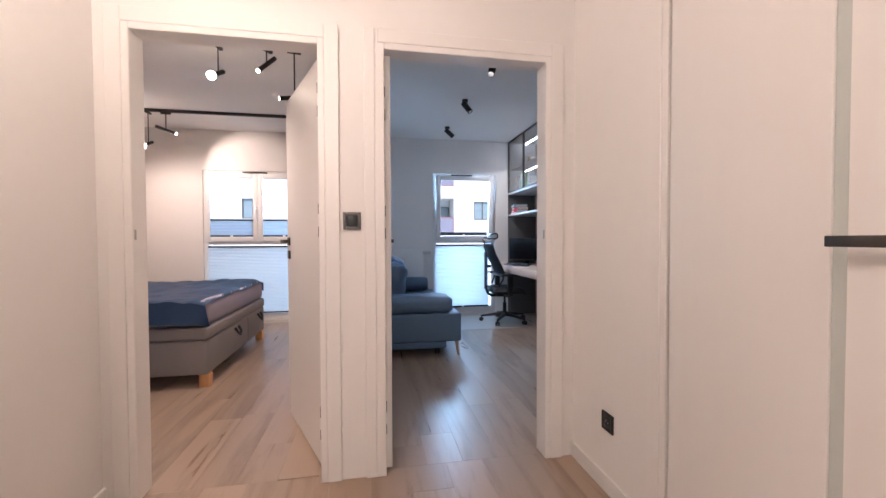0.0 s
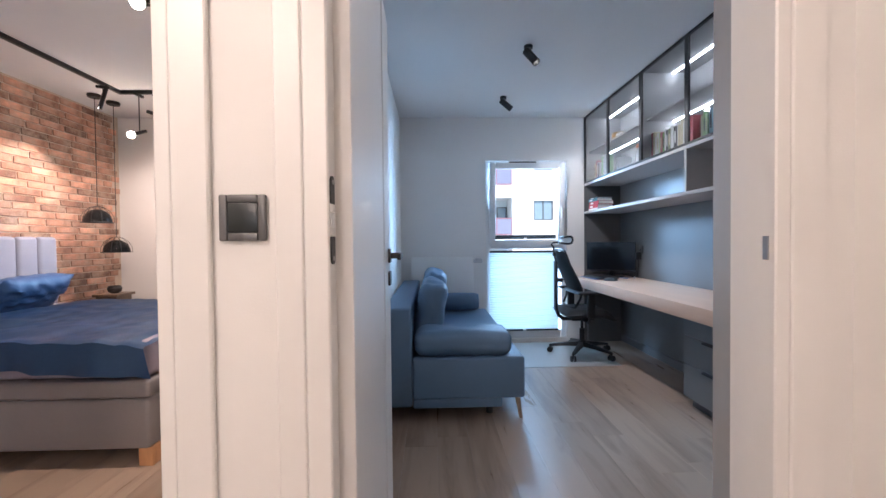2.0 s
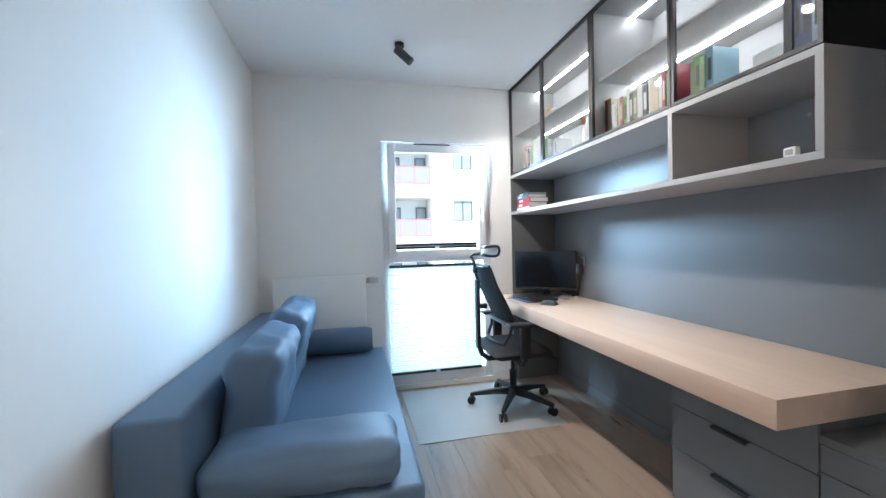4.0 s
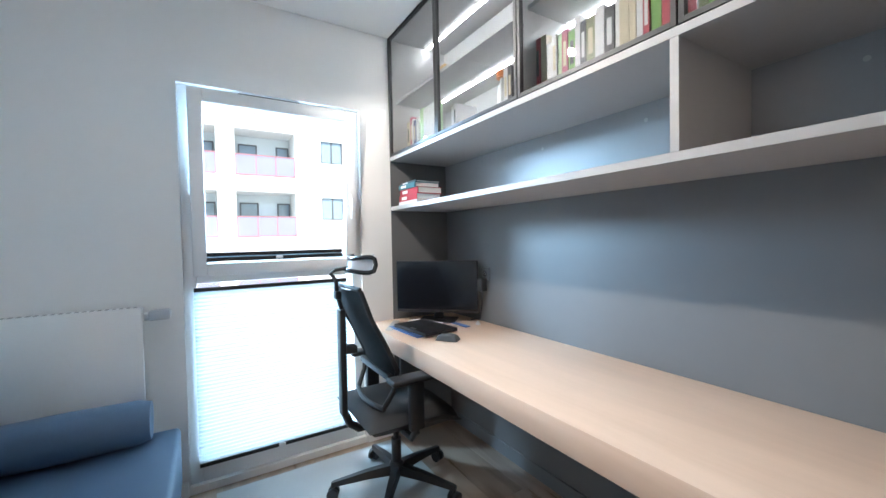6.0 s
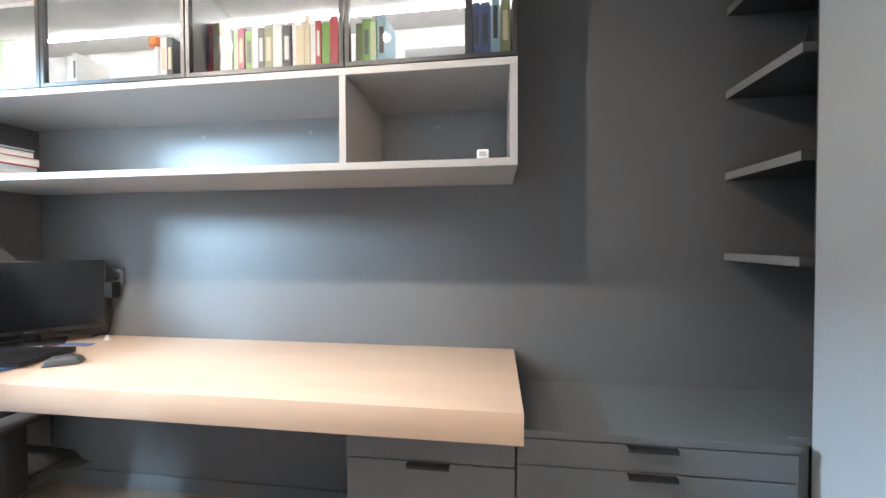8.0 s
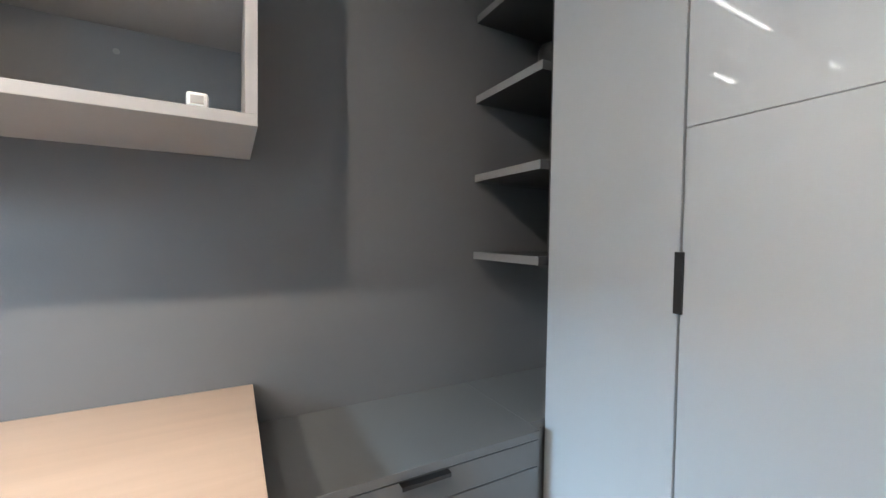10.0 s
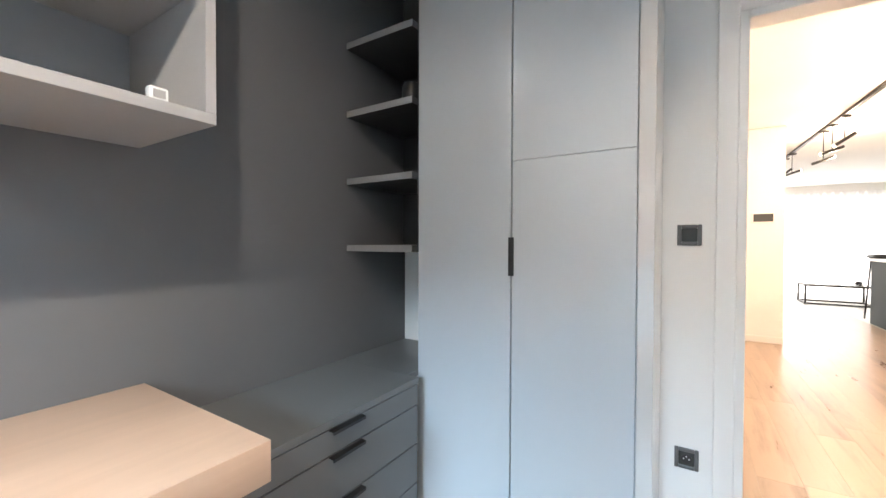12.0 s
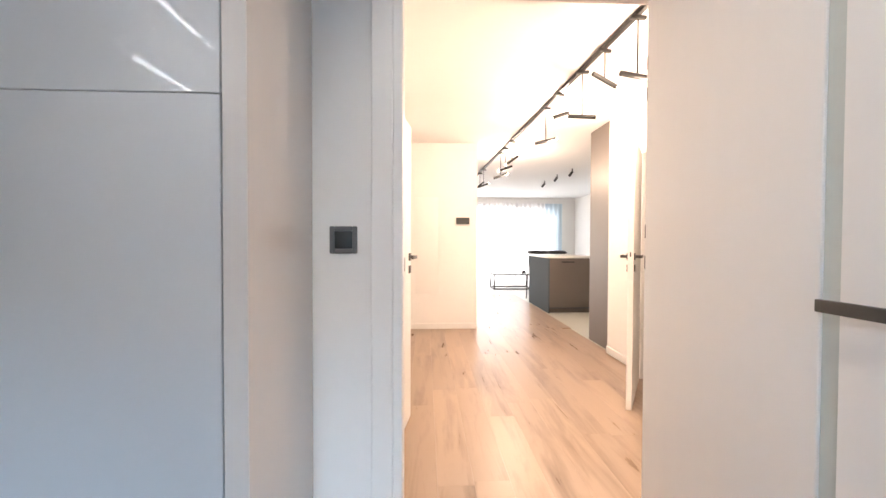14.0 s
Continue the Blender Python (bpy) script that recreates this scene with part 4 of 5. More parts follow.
def plate(name, label, centre, normal, socket, colour_frame, colour_mid):
    """A square wall plate: bevelled frame, and a rocker or a socket well."""
    x, y, z = centre
    ob = thing(name, label, "socket" if socket else "light switch", centre, group="wall plates")
    m = Matrix.Translation(centre) @ Matrix.Rotation(math.atan2(normal[1], normal[0]) + math.pi / 2, 4, "Z")
    fr = bmesh.new()
    s = 0.0415
    for a in ((-s, -0.027, -s, s), (0.027, s, -s, s), (-0.027, 0.027, -s, -0.027), (-0.027, 0.027, 0.027, s)):
        box(fr, a[0], a[1], -0.010, 0, a[2], a[3], bevel=0.003, turn=m)
    part("plate_frame", fr, colour_frame, ob)
    mid = block(-0.027, 0.027, -0.008, -0.001, -0.027, 0.027, bevel=0.002, turn=m)
    face = part("socket_face" if socket else "rocker", mid, colour_mid, ob)
    if socket:
        bm = bmesh.new()
        vs = rod(bm, (0, -0.0095, 0), (0, -0.008, 0), 0.019, n=20)
        bmesh.ops.transform(bm, matrix=m, verts=bm.verts)
        part("socket_well", bm, BLACK_PLASTIC, face)
        bm = bmesh.new()
        for dx in (-0.0095, 0.0095):
            rod(bm, (dx, -0.0102, 0), (dx, -0.0095, 0), 0.003, n=8)
        rod(bm, (0, -0.014, 0.010), (0, -0.0095, 0.010), 0.0025, n=8)
        bmesh.ops.transform(bm, matrix=m, verts=bm.verts)
        part("contacts", bm, STEEL, face)
    return ob


GREYPLATE = material("graphite_plate", (0.13, 0.13, 0.13), 0.35, metal=0.3, vary=0.04)
DARKPLATE = material("dark_green_black_rocker", (0.025, 0.03, 0.03), 0.3, vary=0.05)
plate("light_switch", "graphite light switch on the hall pier", (0.131, HALL, 1.237), (0, -1), False, GREYPLATE, DARKPLATE)
plate("light_switch", "graphite light switch beside the study door", (1.284, STUDY, 1.252), (0, 1), False, GREYPLATE, DARKPLATE)
plate("wall_socket", "graphite socket low beside the study door", (1.284, STUDY, 0.357), (0, 1), True, GREYPLATE, DARKPLATE)
plate("wall_socket", "black socket low on the hall wall", (HR, 1.899, 0.322), (-1, 0), True, BLACK_PLASTIC, DARKPLATE)
plate("wall_socket", "black socket on the wall behind the sofa", (LEFT, 3.92, 0.29), (1, 0), True, BLACK_PLASTIC, DARKPLATE)
plate("wall_socket", "grey socket on the wall behind the monitor", (RIGHT, 5.60, 1.085), (-1, 0), True, GREYPLATE, GREYPLATE)
plate("wall_socket", "white socket on the niche wall above the counter", (2.40, STUDY, 0.80), (0, 1), True, TRIM, TRIM)


def ceiling_spot(x, y, aim, power):
    s = thing("ceiling_spot", "small black cylinder ceiling spotlight", "spotlight", (x, y, CEILZ), group="study ceiling spotlights")
    bm = bmesh.new()
    rod(bm, (x, y, CEILZ - 0.022), (x, y, CEILZ), 0.032, n=20)
    part("mount", bm, BLACK, s)
    bm = bmesh.new()
    rod(bm, (x, y, CEILZ - 0.05), (x, y, CEILZ - 0.022), 0.010)
    part("swivel", bm, BLACK, s)
    d = Vector(aim).normalized()
    c = Vector((x, y, CEILZ - 0.055))
    bm = bmesh.new()
    rod(bm, c - d * 0.03, c - d * 0.02, 0.029, n=20)
    rod(bm, c - d * 0.02, c + d * 0.105, 0.029, n=20, caps=False)
    rod(bm, c - d * 0.02, c + d * 0.105, 0.026, n=20, caps=False)
    h = part("head", bm, BLACK, s)
    bm = bmesh.new()
    rod(bm, c + d * 0.052, c + d * 0.055, 0.0255, n=16)
    part("lens", bm, SPOT_GLOW, h, "lit lens")
    lamp("study_spot", "SPOT", look(c + d * 0.108, c + d * 1.2), power, NEUTRAL, radius=0.02, spot=radians(104))


ceiling_spot(1.20, 5.40, (0.72, -0.10, -0.66), 40)
ceiling_spot(1.20, 4.39, (0.50, -0.34, -0.8), 14)
ceiling_spot(1.21, 3.42, (-0.30, -0.30, -0.9), 6)

# ---- study: things on the desk ----
mon = thing("monitor", "black flat computer monitor, switched off", "monitor", (2.47, 5.80, 0.781))
ma = math.degrees(math.atan2(5.62 - 5.985, 2.66 - 2.275))
mm = Matrix.Translation((2.4675, 5.8025, 0)) @ Matrix.Rotation(radians(ma), 4, "Z")
part("bezel", block(-0.268, 0.268, 0.0, 0.022, 0.838, 1.172, bevel=0.004, turn=mm), BLACK_PLASTIC, mon)
part("screen", block(-0.262, 0.262, -0.002, 0.001, 0.858, 1.167, turn=mm), SCREEN, mon)
part("chin_mark", block(-0.018, 0.018, -0.0015, 0.0, 0.845, 0.850, turn=mm), CHROME, mon)
part("rear_case", block(-0.16, 0.16, 0.022, 0.05, 0.90, 1.10, bevel=0.015, turn=mm), BLACK_PLASTIC, mon)
part("stand_neck", block(-0.03, 0.03, 0.045, 0.065, 0.79, 1.0, bevel=0.005, turn=mm), BLACK_PLASTIC, mon)
part("stand_foot", block(-0.12, 0.12, -0.05, 0.12, 0.781, 0.791, bevel=0.004, turn=mm), BLACK_PLASTIC, mon)
lt = about(2.285, 5.64, 6)
lap = thing("laptop", "closed black laptop lying on the desk", "laptop", (2.285, 5.64, 0.785))
part("base", block(2.175, 2.395, 5.47, 5.80, 0.789, 0.800, bevel=0.003, turn=lt), BLACK_PLASTIC, lap)
part("lid", block(2.175, 2.395, 5.47, 5.80, 0.801, 0.808, bevel=0.003, turn=lt), BLACK_PLASTIC, lap)
part("lid_mark", block(2.19, 2.205, 5.60, 5.65, 0.808, 0.8085, turn=lt), STEEL, lap)
BLUE = material("blue_plastic", (0.05, 0.13, 0.34), 0.4, vary=0.04)
solid("notebook", block(2.15, 2.36, 5.50, 5.83, 0.781, 0.789, bevel=0.002, seg=1, turn=about(2.27, 5.66, 3)), BLUE, "blue notebook under the laptop", "notebook")
solid("ruler", block(2.505, 2.540, 5.55, 5.84, 0.781, 0.785, bevel=0.001, seg=1, turn=about(2.52, 5.7, 4)), BLUE, "flat blue ruler lying on the desk", "ruler")
bm = bmesh.new()
vs = cushion(bm, 2.242, 2.308, 5.305, 5.425, 0.752, 0.816, 0.9, 14, 0, 0)
for v in vs:
    v.co.z = max(v.co.z, 0.7815)
bmesh.ops.transform(bm, matrix=about(2.272, 5.363, 37), verts=bm.verts)
ms = thing("computer_mouse", "grey and black wireless computer mouse", "mouse", (2.272, 5.363, 0.781))
part("shell", bm, material("dark_grey_plastic", (0.06, 0.065, 0.07), 0.4), ms, smooth=60)
part("wheel", block(2.268, 2.276, 5.385, 5.40, 0.80, 0.815, bevel=0.002, turn=about(2.272, 5.363, 37)), STEEL, ms)
bm = bmesh.new()
tube(bm, [(2.46, 5.72, 0.786), (2.42, 5.78, 0.79), (2.36, 5.84, 0.80), (2.30, 5.88, 0.786), (2.34, 5.93, 0.785), (2.45, 5.90, 0.785)], 0.004, 6)
solid("white_cable", bm, PVC, "white cable curled beneath the monitor", "cable")
solid("pale_strip", block(2.16, 2.20, 5.72, 5.98, 0.781, 0.786, bevel=0.001, seg=1, turn=about(2.2, 5.85, -35)), GREY_BOARD, "grey flat strip lying on the desk", "strip")
bm = bmesh.new()
lathe(bm, ((0.016, 0), (0.012, 0.010), (0.004, 0.022)), (2.625, 5.575, 0.781), 12)
solid("small_stopper", bm, PVC, "small white cone standing on the desk", "stopper")
ad = thing("power_adapter", "black power adapter plugged in behind the monitor", "adapter", (2.695, 5.60, 1.06))
part("case", block(2.655, 2.70, 5.575, 5.625, 0.98, 1.06, bevel=0.006), BLACK_PLASTIC, ad)
bm = bmesh.new()
tube(bm, [(2.68, 5.60, 0.98), (2.685, 5.61, 0.90), (2.69, 5.64, 0.80), (2.66, 5.70, 0.786)], 0.004, 6)
part("cord", bm, BLACK_PLASTIC, ad)

# ---- books ----
PAGES = material("book_pages", (0.78, 0.76, 0.71), 0.85, vary=0.08, scale=30, stretch=(1, 1, 20))
COVERS = {}


def cover(rgb):
    if rgb not in COVERS:
        COVERS[rgb] = material("book_cover", rgb, 0.45, vary=0.06, scale=12)
    return COVERS[rgb]


def book(label, x0, depth, y0, thick, z0, high, rgb, mark=None, lean=0.0):
    """An upright book with its spine towards -x."""
    b = thing("book", label, "book", (x0 + depth / 2, y0 + thick / 2, z0), group="books in the glazed cabinets")
    t = Matrix.Translation((0, y0, z0)) @ Matrix.Rotation(radians(lean), 4, "X") @ Matrix.Translation((0, -y0, -z0))
    part("page_block", block(x0 + 0.004, x0 + depth - 0.003, y0 + 0.0025, y0 + thick - 0.0025, z0 + 0.003, z0 + high - 0.004, turn=t), PAGES, b)
    bm = block(x0, x0 + 0.003, y0, y0 + thick, z0, z0 + high, turn=t)
    box(bm, x0 + 0.003, x0 + depth, y0, y0 + 0.002, z0, z0 + high, turn=t)
    box(bm, x0 + 0.003, x0 + depth, y0 + thick - 0.002, y0 + thick, z0, z0 + high, turn=t)
    c = part("cover", bm, cover(rgb), b)
    if mark:
        part("spine_label", block(x0 - 0.0008, x0, y0 + thick * 0.25, y0 + thick * 0.75, z0 + high * 0.35, z0 + high * 0.8, turn=t), cover(mark), c)
    return b


ZB = 1.8725
rng = random.Random(5)
RED, GREEN, WHITE, BLK, CREAM, NAVY, PINK, OLIVE = (0.42, 0.03, 0.05), (0.16, 0.34, 0.06), (0.72, 0.72, 0.70), (0.03, 0.03, 0.035), (0.62, 0.53, 0.36), (0.05, 0.08, 0.2), (0.45, 0.08, 0.14), (0.2, 0.22, 0.1)
LIME, TEAL = (0.50, 0.72, 0.40), (0.30, 0.48, 0.58)
NAMES = {LIME: "pale green", TEAL: "light blue", RED: "red", GREEN: "green", WHITE: "white", BLK: "black", CREAM: "cream", NAVY: "navy blue", PINK: "dark pink", OLIVE: "olive green"}


def shelf_row(y_from, colours, x0, grow=0.0):
    y = y_from
    for rgb in colours:
        thick = 0.018 + 0.018 * rng.random()
        high = 0.185 + 0.045 * rng.random() + grow
        mark = rng.choice([None, WHITE, BLK, CREAM])
        book(f"{NAMES[rgb]} paperback book standing upright on the shelf", x0 + 0.01 * rng.random(), 0.14, y, thick, ZB, high, rgb, mark if mark != rgb else None)
        y += thick + 0.001
    return y


shelf_row(4.270, [RED, GREEN, RED, WHITE, CREAM, CREAM, WHITE, BLK, WHITE, OLIVE, BLK, WHITE, GREEN, PINK, LIME, WHITE, WHITE, CREAM, RED], 2.355)
shelf_row(3.642, [OLIVE, TEAL, NAVY, NAVY, BLK], 2.355, 0.03)
shelf_row(4.090, [TEAL, LIME, GREEN, OLIVE], 2.365)
shelf_row(5.810, [WHITE, NAVY, WHITE, PINK, CREAM], 2.355)
shelf_row(4.955, [BLK, WHITE], 2.36)
shelf_row(5.385, [WHITE, WHITE], 2.36, -0.05)
br = thing("brochure", "pale green brochure standing open on the shelf", "brochure", (2.40, 5.70, ZB))
part("front_sheet", block(2.372, 2.375, 5.585, 5.80, ZB, ZB + 0.245, turn=about(2.373, 5.80, 8)), cover(LIME), br)
part("back_sheet", block(2.380, 2.383, 5.575, 5.80, ZB, ZB + 0.235, turn=about(2.382, 5.80, -6)), cover(WHITE), br)
bm = bmesh.new()
lathe(bm, ((0.022, 0), (0.024, 0.01), (0.024, 0.12), (0.010, 0.15), (0.010, 0.17)), (2.385, 5.035, ZB), 16)
fl = thing("bottle", "slim white bottle with an orange cap", "bottle", (2.385, 5.035, ZB))
part("body", bm, PVC, fl)
bm = bmesh.new()
lathe(bm, ((0.028, 0.165), (0.028, 0.195), (0.02, 0.20)), (2.385, 5.035, ZB), 16)
part("cap", bm, cover((0.7, 0.2, 0.03)), fl, "orange cap")
cm = thing("camera_box", "small black device with a white label", "device", (2.39, 4.845, ZB))
part("case", block(2.36, 2.43, 4.836, 4.90, ZB, ZB + 0.07, bevel=0.008), BLACK_PLASTIC, cm)
part("label", block(2.358, 2.36, 4.845, 4.885, ZB + 0.04, ZB + 0.055), PVC, cm)
solid("storage_box", block(2.55, 2.69, 3.80, 4.06, ZB, ZB + 0.17, bevel=0.003), material("white_card", (0.7, 0.7, 0.69), 0.7), "plain white box on the cabinet shelf", "box")
UP = 2.2235
solid("orange_box", block(2.45, 2.55, 5.63, 5.72, UP, UP + 0.13, bevel=0.004), cover((0.55, 0.32, 0.08)), "small ochre carton on the upper shelf", "box")
solid("white_jar", block(2.44, 2.52, 5.54, 5.61, UP, UP + 0.10, bevel=0.012), PVC, "small white jar on the upper shelf", "jar")
z = 1.530
for i, (rgb, h, w, dx) in enumerate((((0.6, 0.6, 0.6), 0.022, 0.25, 0.0), (RED, 0.038, 0.235, 0.004), (RED, 0.038, 0.24, 0.010), ((0.03, 0.16, 0.2), 0.03, 0.225, 0.0), ((0.02, 0.05, 0.07), 0.014, 0.215, 0.012))):
    b = thing("stacked_book", "thick book lying in a stack on the open shelf", "book", (2.38, 5.84, z), group="stack of books on the open shelf")
    x0 = 2.288 + dx
    part("page_block", block(x0 + 0.005, x0 + 0.165, 5.958 - w, 5.955, z + 0.003, z + h - 0.003), PAGES if i != 1 else PVC, b)
    bm = block(x0, x0 + 0.005, 5.955 - w, 5.958, z, z + h)
    box(bm, x0 + 0.005, x0 + 0.17, 5.955 - w, 5.958, z, z + 0.003)
    box(bm, x0 + 0.005, x0 + 0.17, 5.955 - w, 5.958, z + h - 0.003, z + h)
    c = part("cover", bm, cover(rgb), b)
    part("spine_label", block(x0 - 0.001, x0, 5.85, 5.92, z + h * 0.25, z + h * 0.75), cover(WHITE), c)
    z += h
cl = thing("small_clock", "small white digital clock on the shelf", "clock", (2.31, 3.735, 1.53))
part("case", block(2.290, 2.315, 3.715, 3.755, 1.530, 1.565, bevel=0.006), PVC, cl)
part("display", block(2.288, 2.290, 3.723, 3.747, 1.540, 1.557), GREY_BOARD, cl)
for y in (3.95, 4.55, 5.1):
    bm = bmesh.new()
    rod(bm, (RIGHT - 0.0075, y, 1.765), (RIGHT - 0.006, y, 1.765), 0.008, n=12)
    solid("screw_cap", bm, GREY_BOARD, "small grey screw cap on the shelf back", "screw cap", group="screw caps")
cup = thing("speaker", "small black cup-shaped speaker on the corner shelf", "speaker", (2.42, 2.62, 1.858))
bm = bmesh.new()
lathe(bm, ((0.045, 0), (0.05, 0.01), (0.045, 0.10), (0.035, 0.115)), (2.41, 2.64, 1.858), 20)
part("body", bm, BLACK_PLASTIC, cup)
part("badge", block(2.395, 2.425, 2.683, 2.688, 1.868, 1.876), PVC, cup)

# ---- bedroom ----
hb = thing("headboard", "pale grey channel-tufted headboard at the brick wall", "headboard", (-3.0, 4.4, 0))
part("board", block(-3.055, -3.02, 3.60, 5.17, 0.10, 1.255, bevel=0.006), HEADBOARD, hb)
y = 3.60
while y < 5.16:
    part("padded_channel", block(-3.025, -2.955, y + 0.002, y + 0.172, 0.40, 1.272, bevel=0.032, seg=4), HEADBOARD, hb)
    y += 0.1744
for i, (y, rot) in enumerate(((4.72, 4), (4.02, -6))):
    p = thing("pillow", "dark blue satin pillow leaning on the headboard", "pillow", (-2.7, y, 0.66), group="bed pillows")
    part("cover", soft((0.42, 0.62, 0.17), pose(-2.82, y, 0.785, 0, -48, rot), 0.75, 11.0 + i, 0.03, 22), BEDSPREAD, p, smooth=60)
bm = bmesh.new()
gx, gy = 60, 70
grid = []
for i in range(gx + 1):
    row = []
    for j in range(gy + 1):
        x = -2.74 + 1.69 * i / gx
        v = j / gy
        s = 1.90 * v
        y = 3.575 + max(0.0, s - 0.17) if s < 1.80 else 5.205
        z = 0.69 - max(0.0, 0.17 - s) - max(0.0, s - 1.80) + 0.018 * noise.noise(Vector((x * 3, y * 3, 0))) + 0.022 * abs(noise.noise(Vector((x * 5, y * 2.5, 3)))) + 0.010 * noise.noise(Vector((x * 11, y * 8, 5)))
        near = max(0, 0.10 - v) / 0.10
        far = max(0, v - 0.92) / 0.08
        end = max(0, i / gx - 0.94) / 0.06
        if end:
            z -= 0.03 * end
        fold = near * (0.014 * math.sin(x * 15 + 2.0 * math.sin(x * 4)) + 0.012 * noise.noise(Vector((x * 8, z * 5, 1))))
        row.append(bm.verts.new((x + 0.04 * near * (x + 1.8), y - 0.008 - fold, z + near * 0.012 * math.sin(x * 6))))
    grid.append(row)
for a, b2 in zip(grid, grid[1:]):
    for j in range(gy):
        bm.faces.new((a[j], a[j + 1], b2[j + 1], b2[j]))
bmesh.ops.solidify(bm, geom=bm.faces[:], thickness=0.02)
dv = thing("duvet", "crumpled dark blue satin duvet spread over the bed", "duvet", (-1.8, 4.4, 0.68))
part("cover", bm, BEDSPREAD, dv, smooth=60)
for k in range(6):
    bm = bmesh.new()
    y = 3.95 + 0.2 * k
    rod(bm, (-1.055, y, 0.678), (-1.050, y, 0.678), 0.008, n=10)
    part("button", bm, PVC, dv, "white button")
WALNUT = plank_wood("dark_walnut", (0.20, 0.13, 0.08), (0.11, 0.07, 0.045), 0.45, along=2)
ns = thing("nightstand", "dark wooden nightstand beside the bed", "nightstand", (-2.83, 5.55, 0))
part("top", block(-2.90, -2.655, 5.44, 5.68, 0.680, 0.705, bevel=0.003), WALNUT, ns)
part("body", block(-2.88, -2.68, 5.46, 5.66, 0.12, 0.680, bevel=0.003), WALNUT, ns)
for x in (-2.87, -2.72):
    for y in (5.47, 5.62):
        part("leg", block(x, x + 0.03, y, y + 0.03, 0, 0.12), ANTHRACITE, ns)
bm = bmesh.new()
lathe(bm, ((0.03, 0), (0.055, 0.02), (0.062, 0.05), (0.05, 0.075), (0.045, 0.075), (0.055, 0.05), (0.03, 0.02)), (-2.76, 5.545, 0.705), 20)
solid("bowl", bm, BLACK, "small black round bowl on the nightstand", "bowl")


def cage_pendant(x, y, zb):
    p = thing("pendant_lamp", "black dome pendant lamp with a wire cage", "pendant lamp", (x, y, zb), group="bedside pendant lamps")
    bm = bmesh.new()
    lathe(bm, ((0.052, CEILZ - zb - 0.03), (0.058, CEILZ - zb - 0.012), (0.055, CEILZ - zb)), (x, y, zb), 20)
    part("ceiling_cup", bm, BLACK, p)
    bm = bmesh.new()
    rod(bm, (x, y, zb + 0.15), (x, y, CEILZ - 0.03), 0.003, n=6)
    part("cord", bm, BLACK, p)
    bm = bmesh.new()
    prof = [(0.112 * math.sin(a), 0.128 * math.cos(a)) for a in [radians(15 + 75 * i / 8) for i in range(9)]]
    outer = prof[::-1]
    rings = [[bm.verts.new((x + r * math.cos(2 * math.pi * k / 24), y + r * math.sin(2 * math.pi * k / 24), zb + h)) for k in range(24)] for r, h in outer]
    for ra, rb in zip(rings, rings[1:]):
        for k in range(24):
            bm.faces.new((ra[k], ra[(k + 1) % 24], rb[(k + 1) % 24], rb[k]))
    bmesh.ops.solidify(bm, geom=bm.faces[:], thickness=0.003)
    sh = part("shade", bm, material("glossy_black_enamel", (0.012, 0.012, 0.013), 0.12), p, "glossy black dome shade", smooth=60)
    bm = bmesh.new()
    for k in range(10):
        a = 2 * math.pi * k / 10
        tube(bm, [(x + r * math.cos(a), y + r * math.sin(a), zb + h) for r, h in ((0.125, 0.0), (0.122, 0.05), (0.10, 0.10), (0.06, 0.14), (0.015, 0.155))], 0.002, 5)
    tube(bm, [(x + 0.125 * math.cos(a), y + 0.125 * math.sin(a), zb) for a in [2 * math.pi * k / 24 for k in range(25)]], 0.003, 5)
    part("wire_cage", bm, BLACK, p)


cage_pendant(-2.745, 5.345, 1.413)
cage_pendant(-2.73, 5.545, 1.121)


def track_run(name, label, points, z=CEILZ):
    t = thing(name, label, "track", (*points[0], z - 0.03), kind="")
    for (ax, ay), (bx, by) in zip(points, points[1:]):
        m = Matrix.Translation((ax, ay, 0)) @ Matrix.Rotation(math.atan2(by - ay, bx - ax), 4, "Z")
        ln = math.hypot(bx - ax, by - ay)
        part("rail", block(-0.016, ln + 0.016, -0.016, 0.016, z - 0.032, z, bevel=0.002, turn=m), BLACK, t)
    return t


def pendant_tube(x, y, drop, heading, tilt, length=0.22, glow=False, bright=True):
    """A small tube spot that hangs from the track on a rod."""
    z = CEILZ - 0.032
    p = thing("track_spot", "small tube spotlight hanging from the track", "spotlight", (x, y, z), group="track spotlights")
    part("adapter", block(x - 0.05, x + 0.05, y - 0.013, y + 0.013, z - 0.022, z, bevel=0.003, turn=about(x, y, heading)), BLACK, p)
    c = Vector((x, y, z - drop))
    bm = bmesh.new()
    rod(bm, (x, y, z - 0.022), c, 0.005, n=8)
    part("rod", bm, BLACK, p)
    d = Vector((math.cos(radians(heading)) * math.cos(radians(tilt)), math.sin(radians(heading)) * math.cos(radians(tilt)), -math.sin(radians(tilt))))
    bm = bmesh.new()
    rod(bm, c - d * length / 2, c + d * length / 2, 0.0165, n=16)
    h = part("tube", bm, BLACK, p)
    bm = bmesh.new()
    rod(bm, c + d * length / 2, c + d * (length / 2 + 0.003), 0.0135, n=16)
    part("lens", bm, BULB if bright else STEEL, h, "warm glowing lens" if bright else "")
    return c + d * (length / 2 + 0.03)


